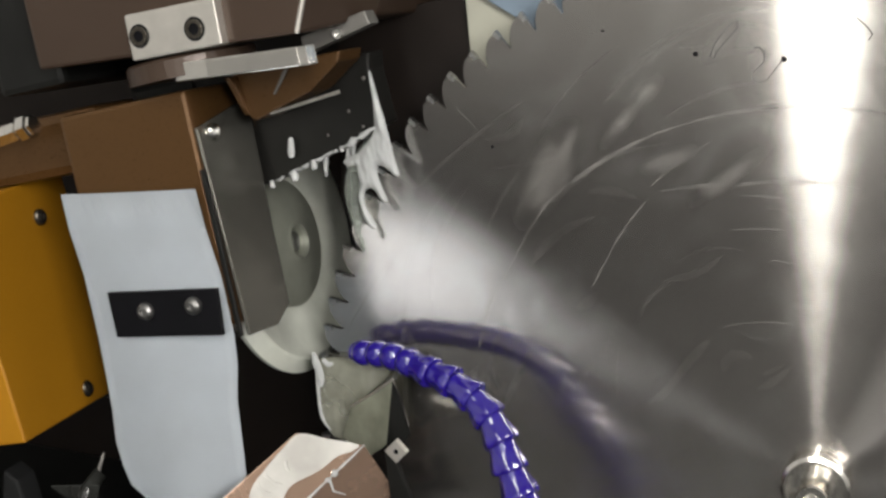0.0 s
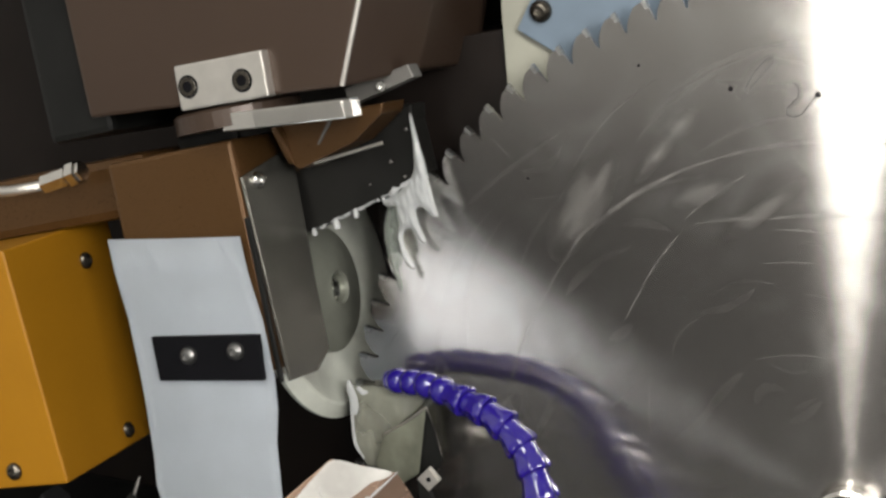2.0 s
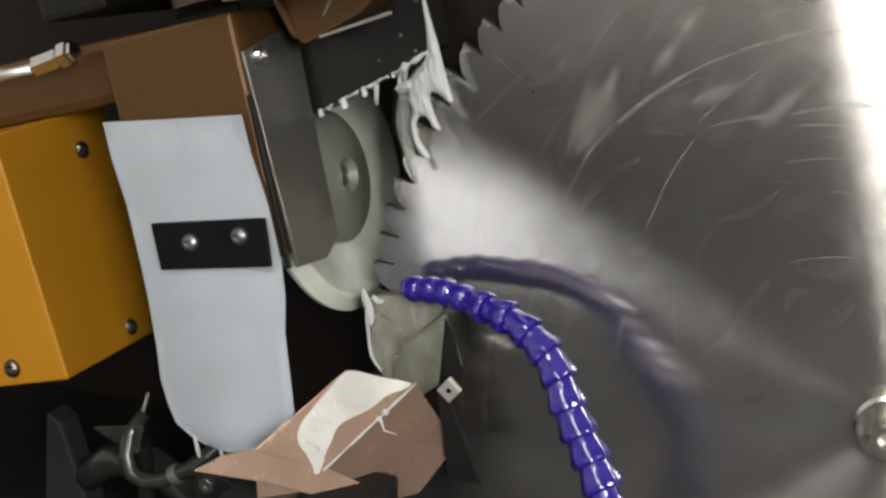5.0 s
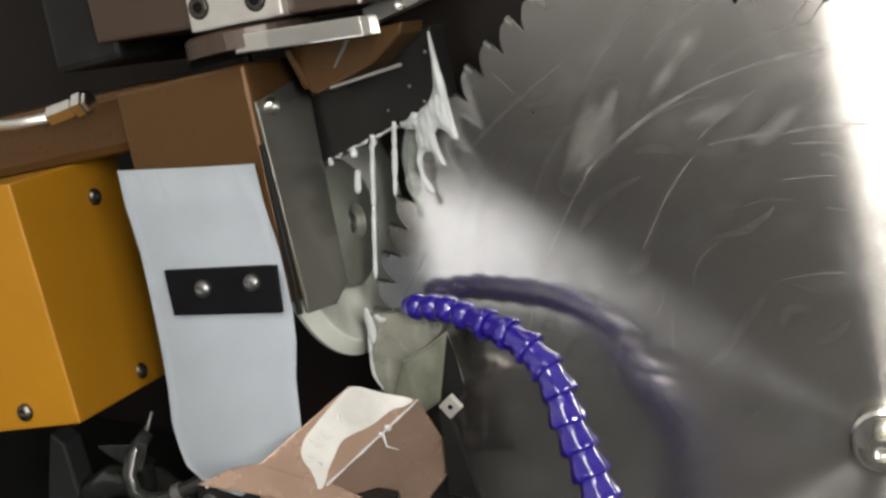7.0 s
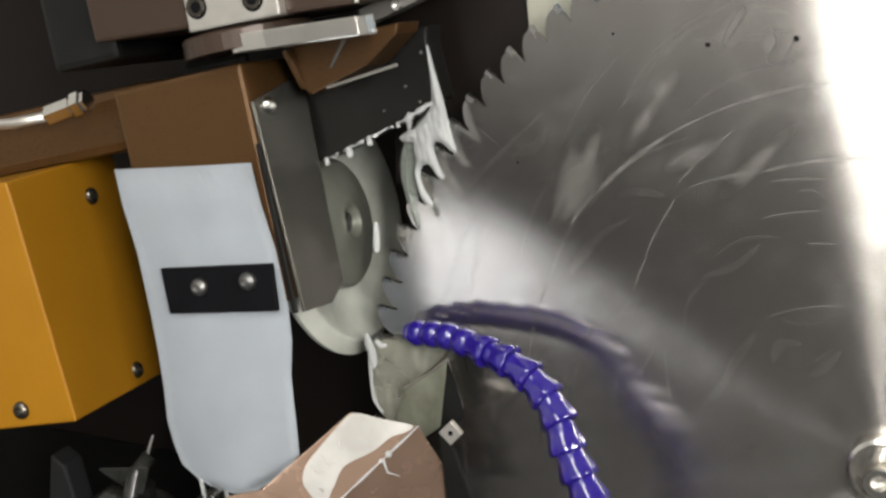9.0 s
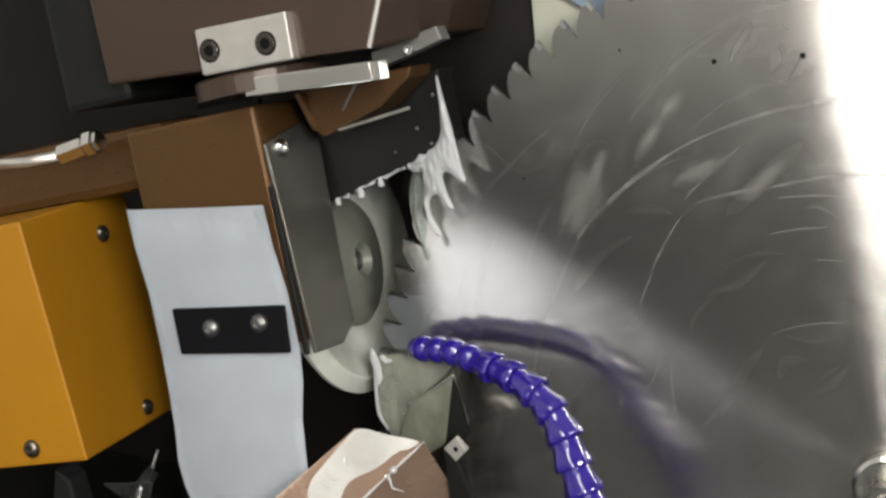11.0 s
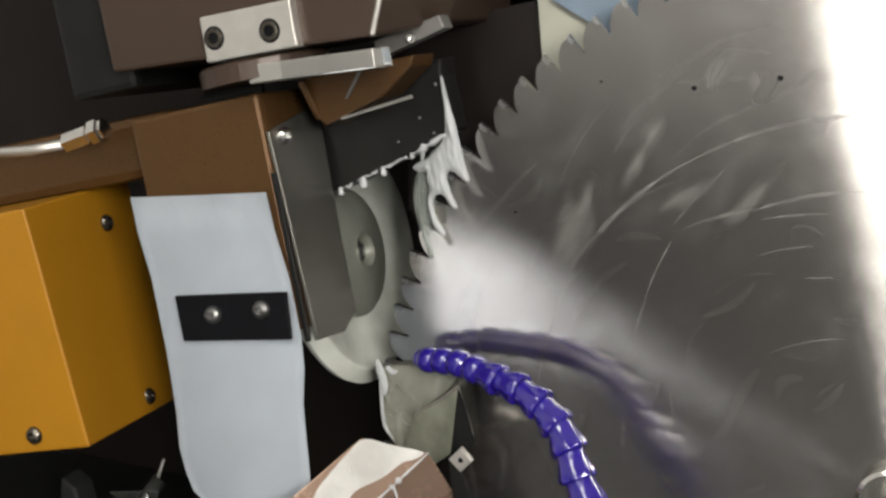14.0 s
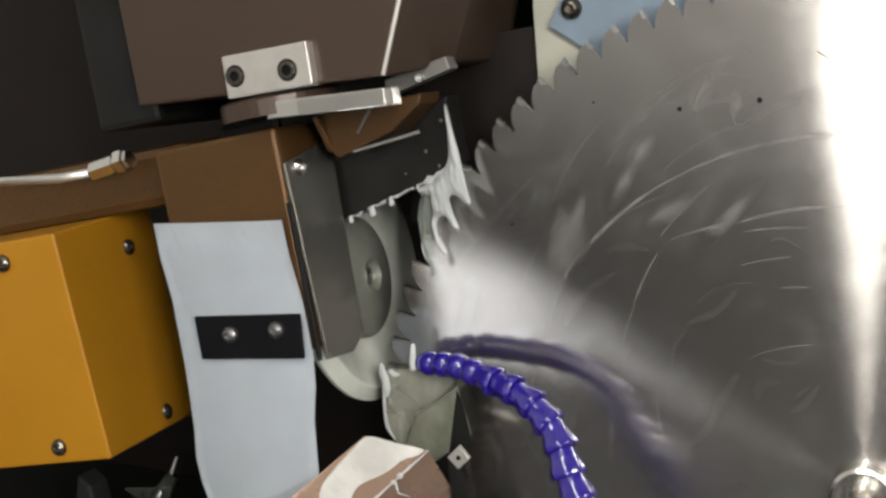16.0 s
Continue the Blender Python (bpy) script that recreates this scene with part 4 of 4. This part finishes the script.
def coolant():
    body = [(0.0842, -0.0115), (0.0856, -0.0111), (0.0864, -0.0204), (0.0870, -0.0300), (0.0880, -0.0381), (0.0883, -0.0461), (0.0887, -0.0541), (0.0893, -0.0637), (0.0900, -0.0702), (0.0871, -0.0707), (0.0838, -0.0667), (0.0796, -0.0634), (0.0769, -0.0645), (0.0765, -0.0680), (0.0775, -0.0762), (0.0794, -0.0833), (0.0781, -0.0847), (0.0750, -0.0826), (0.0731, -0.0771), (0.0707, -0.0751), (0.0674, -0.0756), (0.0652, -0.0791), (0.0651, -0.0872), (0.0679, -0.0941), (0.0691, -0.0982), (0.0656, -0.0977), (0.0628, -0.0930), (0.0619, -0.0857), (0.0617, -0.0785), (0.0643, -0.0718), (0.0642, -0.0660), (0.0646, -0.0612), (0.0597, -0.0607), (0.0568, -0.0576), (0.0616, -0.0552), (0.0672, -0.0542), (0.0714, -0.0511), (0.0769, -0.0472), (0.0806, -0.0415), (0.0820, -0.0338), (0.0830, -0.0261), (0.0834, -0.0183)]
    sheet = part("splash_sheet", puddle(body, 0.0600, 0.0026, 3), WATER, head, "milky white coolant sheet splashing over the saw teeth", smooth=True)
    film = [(0.0741, -0.0464), (0.0644, -0.0532), (0.0555, -0.0621), (0.0506, -0.0744), (0.0499, -0.0868), (0.0516, -0.0990), (0.0532, -0.1112), (0.0566, -0.1090), (0.0552, -0.0989), (0.0585, -0.0921), (0.0582, -0.0806), (0.0625, -0.0698), (0.0749, -0.0556)]
    veil = part("coolant_veil", puddle(film, 0.0660, 0.0014, 4), THIN, head, "thin clear veil of coolant", smooth=True)
    low = empty("coolant_splash")
    tagged(low, "milky coolant foam and curtain at the lower saw teeth", "coolant")
    for line, size, seed in (([(-0.3010, -0.0085, 0.0365), (-0.2992, -0.009, 0.0315), (-0.2972, -0.009, 0.0250), (-0.2960, -0.009, 0.0190), (-0.2962, -0.009, 0.0150)], [0.0010, 0.0024, 0.0030, 0.0022, 0.0010], 40), ([(-0.2950, -0.008, 0.0330), (-0.2915, -0.008, 0.0300), (-0.2880, -0.008, 0.0310)], [0.0016, 0.0018, 0.0008], 41)):
        part("foam", strand(line, size, seed), WATER, low, smooth=True)
    # the curtain that runs down over the teeth: left and right borders from top to foot
    bm, rows = bmesh.new(), 26
    ends = [((-0.2990, 0.0330), (-0.2430, 0.0420)), ((-0.2997, 0.0180), (-0.2530, 0.0260)), ((-0.2990, 0.0060), (-0.2670, 0.0120)), ((-0.2970, -0.0080), (-0.2745, -0.0060)), ((-0.2900, -0.0180), (-0.2760, -0.0200))]
    grid = []
    for i in range(rows + 1):
        k = i / rows * (len(ends) - 1)
        a = min(int(k), len(ends) - 2)
        lo = Vector(ends[a][0]).lerp(Vector(ends[a + 1][0]), k - a)
        hi = Vector(ends[a][1]).lerp(Vector(ends[a + 1][1]), k - a)
        line = []
        for q in range(21):
            c = lo.lerp(hi, q / 20)
            wave = noise.noise(Vector((c.x * 260, 3.1, c.y * 70))) * 0.0011 + noise.noise(Vector((c.x * 90, 7.7, c.y * 40))) * 0.0016
            line.append(bm.verts.new((c.x + 0.0006 * noise.noise(Vector((q, i * 0.4, 1.0))), -0.0070 + wave, c.y)))
        grid.append(line)
    for a, b in zip(grid, grid[1:]):
        for q in range(20):
            bm.faces.new((a[q], a[q + 1], b[q + 1], b[q]))
    bmesh.ops.solidify(bm, geom=bm.faces[:], thickness=0.0006)
    part("curtain", bm, CURTAIN, low, "thin milky curtain of coolant", smooth=True)
    part("run", strand([(-0.2975, -0.0085, 0.0310), (-0.2986, -0.0085, 0.0195), (-0.2980, -0.0085, 0.0052), (-0.2962, -0.0085, -0.0055), (-0.2905, -0.0085, -0.0137)], [0.0013, 0.0012, 0.0010, 0.0012, 0.0007], 44), WATER, low, "run of milky coolant", smooth=True)
    return sheet, veil


splash = coolant()


def drop_mesh(length, radius):
    return turned([(radius * 0.3, length), (radius * 0.7, length * 0.94), (radius * 0.85, length * 0.7), (radius, length * 0.25), (radius * 0.85, length * 0.06), (radius * 0.4, 0.0)], (0, 0, 0), (0, 0, 1), 12)


def hanging_drops():
    for u, w, size in ((0.008, -0.0620, 0.8), (0.0237, -0.0590, 1.1), (0.0377, -0.0552, 0.9), (0.0574, -0.0495, 0.6)):
        ob = part("hanging_drop", drop_mesh(0.006 * size, 0.0021 * size), WATER, head, "hanging milky coolant drop", smooth=True)
        ob.matrix_basis = Matrix.Translation((u, 0.0605, w - 0.004 * size))


hanging_drops()


def drip_edge():
    rnd = random.Random(11)
    for u0, u1, w0, w1 in ((0.006, 0.016, -0.0622, -0.0600), (0.020, 0.034, -0.0588, -0.0550), (0.036, 0.0545, -0.0545, -0.0502), (0.058, 0.083, -0.0492, -0.0412)):
        n = 9
        pts = [(u0 + (u1 - u0) * i / n, 0.0606 + rnd.uniform(-0.0006, 0.0004), w0 + (w1 - w0) * i / n + rnd.uniform(-0.0007, 0.0005)) for i in range(n + 1)]
        size = 0.0008 if u0 < 0.05 else 0.0014
        part("drip_edge", lump(pts, [size * rnd.uniform(0.25, 1.5) for _ in pts], int(u0 * 1000)), WATER, head, "white coolant foam along the cover's edge", smooth=True)


drip_edge()
for u, v, w, length in ((-0.0815, -0.004, -0.2265, 0.014), (-0.0660, -0.004, -0.2345, 0.010)):
    drip = part("hanging_drop", drop_mesh(length, 0.0013), WATER, head, "hanging milky coolant drop", smooth=True)
    drip.matrix_basis = Matrix.Translation((u, v, w - length + 0.002))

# start of the fall, where along the drip edge, length
FALLS = [(-0.08, 0.020, 0.012), (0.42, 0.030, 0.016), (1.30, 0.038, 0.016), (2.42, 0.0445, 0.020), (2.86, 0.038, 0.018), (3.26, 0.010, 0.018), (3.37, 0.010, 0.014), (3.36, 0.055, 0.016), (6.40, 0.050, 0.014), (6.96, 0.0237, 0.014), (7.33, 0.0377, 0.02),
         (7.86, 0.026, 0.022), (7.87, 0.033, 0.020), (8.90, 0.0377, 0.018), (9.40, 0.040, 0.014), (11.87, 0.040, 0.016), (12.40, 0.050, 0.012), (14.86, 0.055, 0.028), (15.80, 0.0377, 0.014), (15.87, 0.050, 0.018)]


def falling_drops():
    made = []
    for start, u, length in FALLS:
        ob = part("falling_drop", drop_mesh(length, 0.0022 if length < 0.025 else 0.0013), WATER, None, smooth=True)
        tagged(ob, "milky white coolant drop falling from the wheel cover", "coolant drop", "falling coolant drops")
        made.append((ob, start, u, length))
    return made


falls = falling_drops()

# strings that hang from the drip edge for a while: begin, end, place along the edge, length, how far below the edge
POURS = [(2.28, 2.62, 0.0377, 0.045, 0.0), (2.34, 2.62, 0.0377, 0.014, 0.043), (6.74, 7.16, 0.0377, 0.045, 0.0), (6.80, 7.16, 0.0377, 0.043, 0.042), (6.93, 7.18, 0.0530, 0.043, 0.0), (15.40, 15.56, 0.0560, 0.045, 0.0)]


def pouring_strings():
    made = []
    for n, row in enumerate(POURS):
        rnd = random.Random(60 + n)
        bm = turned([(0.0006 + 0.0009 * (0.6 + 0.8 * rnd.random()) * math.sin(math.pi * (0.12 + 0.80 * k / 12)) ** 0.5, row[3] * (1 - k / 12)) for k in range(13)], (0, 0, 0), (0, 0, 1), 12)
        ob = part("coolant_string", bm, WATER, None, smooth=True)
        tagged(ob, "thin milky string of coolant pouring off the wheel cover", "coolant string", "coolant strings")
        made.append((ob, *row))
    return made


pours = pouring_strings()


def motions():
    down = -HEAD.to_3x3().col[2]
    slide = [(0, 0.0003), (0.5, 0.0006), (0.9, 0.0014), (1.5, 0.0068), (2.0, 0.0117), (2.5, 0.0165), (2.65, 0.0166), (3.0, 0.0118), (3.4, 0.0004), (3.6, 0), (5.0, 0), (5.3, 0.001), (6.5, 0.0125), (6.8, 0.0160), (7.0, 0.0164), (7.5, 0.0080), (7.75, 0.0006), (8.0, 0), (9.4, 0.0003),
             (9.7, 0.0018), (10.8, 0.0125), (11.25, 0.0166), (11.6, 0.0090), (11.9, 0.0005), (12.1, 0), (13.6, 0), (14.0, 0.0017), (14.5, 0.0066), (15.0, 0.0117), (15.5, 0.0164), (15.65, 0.0164), (16.0, 0.0118)]
    walk(head, [(t, Matrix.Translation(down * s) @ HEAD) for t, s in slide])
    for ob in splash:
        walk(ob, [(t, Matrix.Translation((0, 0, 0.45 * s))) for t, s in slide])
    for ob, start, u, length in falls:
        lag = float(np.interp(max(0, start), [t for t, _ in slide], [d for _, d in slide]))
        at = HEAD @ Vector((u, 0.0600, -0.0640 + 0.255 * u - length)) + down * lag
        inside = HEAD @ Vector((u, 0.0720, -0.012 - length)) + down * 0.008
        behind = at + HEAD.to_3x3().col[1] * 0.012
        rows = [(0, inside), (start - 0.1, inside), (start - 0.034, behind)] if start > 0.1 else [(0, at)] if start > 0 else []
        for k in range(0, 6):
            t = start + 0.05 * k
            if 0 <= t <= 16.0:
                rows.append((t, at - Vector((0, 0, 4.9 * (0.05 * k) ** 2))))
        end = Vector((at.x, at.y, -0.23))
        if rows[-1][0] < 15.9:
            rows += [(rows[-1][0] + 0.1, end), (16.0, end)]
        walk(ob, [(t, Matrix.Translation(p)) for t, p in rows])
    for ob, begin, end, u, length, below in pours:
        lag = float(np.interp(0.5 * (begin + end), [t for t, _ in slide], [d for _, d in slide]))
        at = HEAD @ Vector((u, 0.0600, -0.0620 + 0.255 * u)) + down * lag - Vector((0, 0, below + length))
        inside = HEAD @ Vector((u, 0.0720, -0.012 - length)) + down * 0.008
        behind = at + HEAD.to_3x3().col[1] * 0.012
        rows = [(0, inside), (begin - 0.1, inside), (begin - 0.034, behind), (begin, at), (end, at), (end + 0.1, at - Vector((0, 0, 0.049))), (end + 0.2, Vector((at.x, at.y, -0.22))), (16.0, Vector((at.x, at.y, -0.23)))]
        walk(ob, [(t, Matrix.Translation(p)) for t, p in rows])
    turn = [(0, 0), (3.5, 0), (3.65, 0.5), (4.0, 2.8), (4.2, 3.46), (7.85, 3.46), (8.0, 4.4), (8.3, 6.4), (8.5, 6.85), (8.7, 6.92), (12.25, 6.92), (12.5, 8.25), (12.8, 10.1), (13.0, 10.38), (16.0, 10.38)]
    walk(blade, [(t, pose(0, 0, 0, 0, -a, 0)) for t, a in turn])


motions()
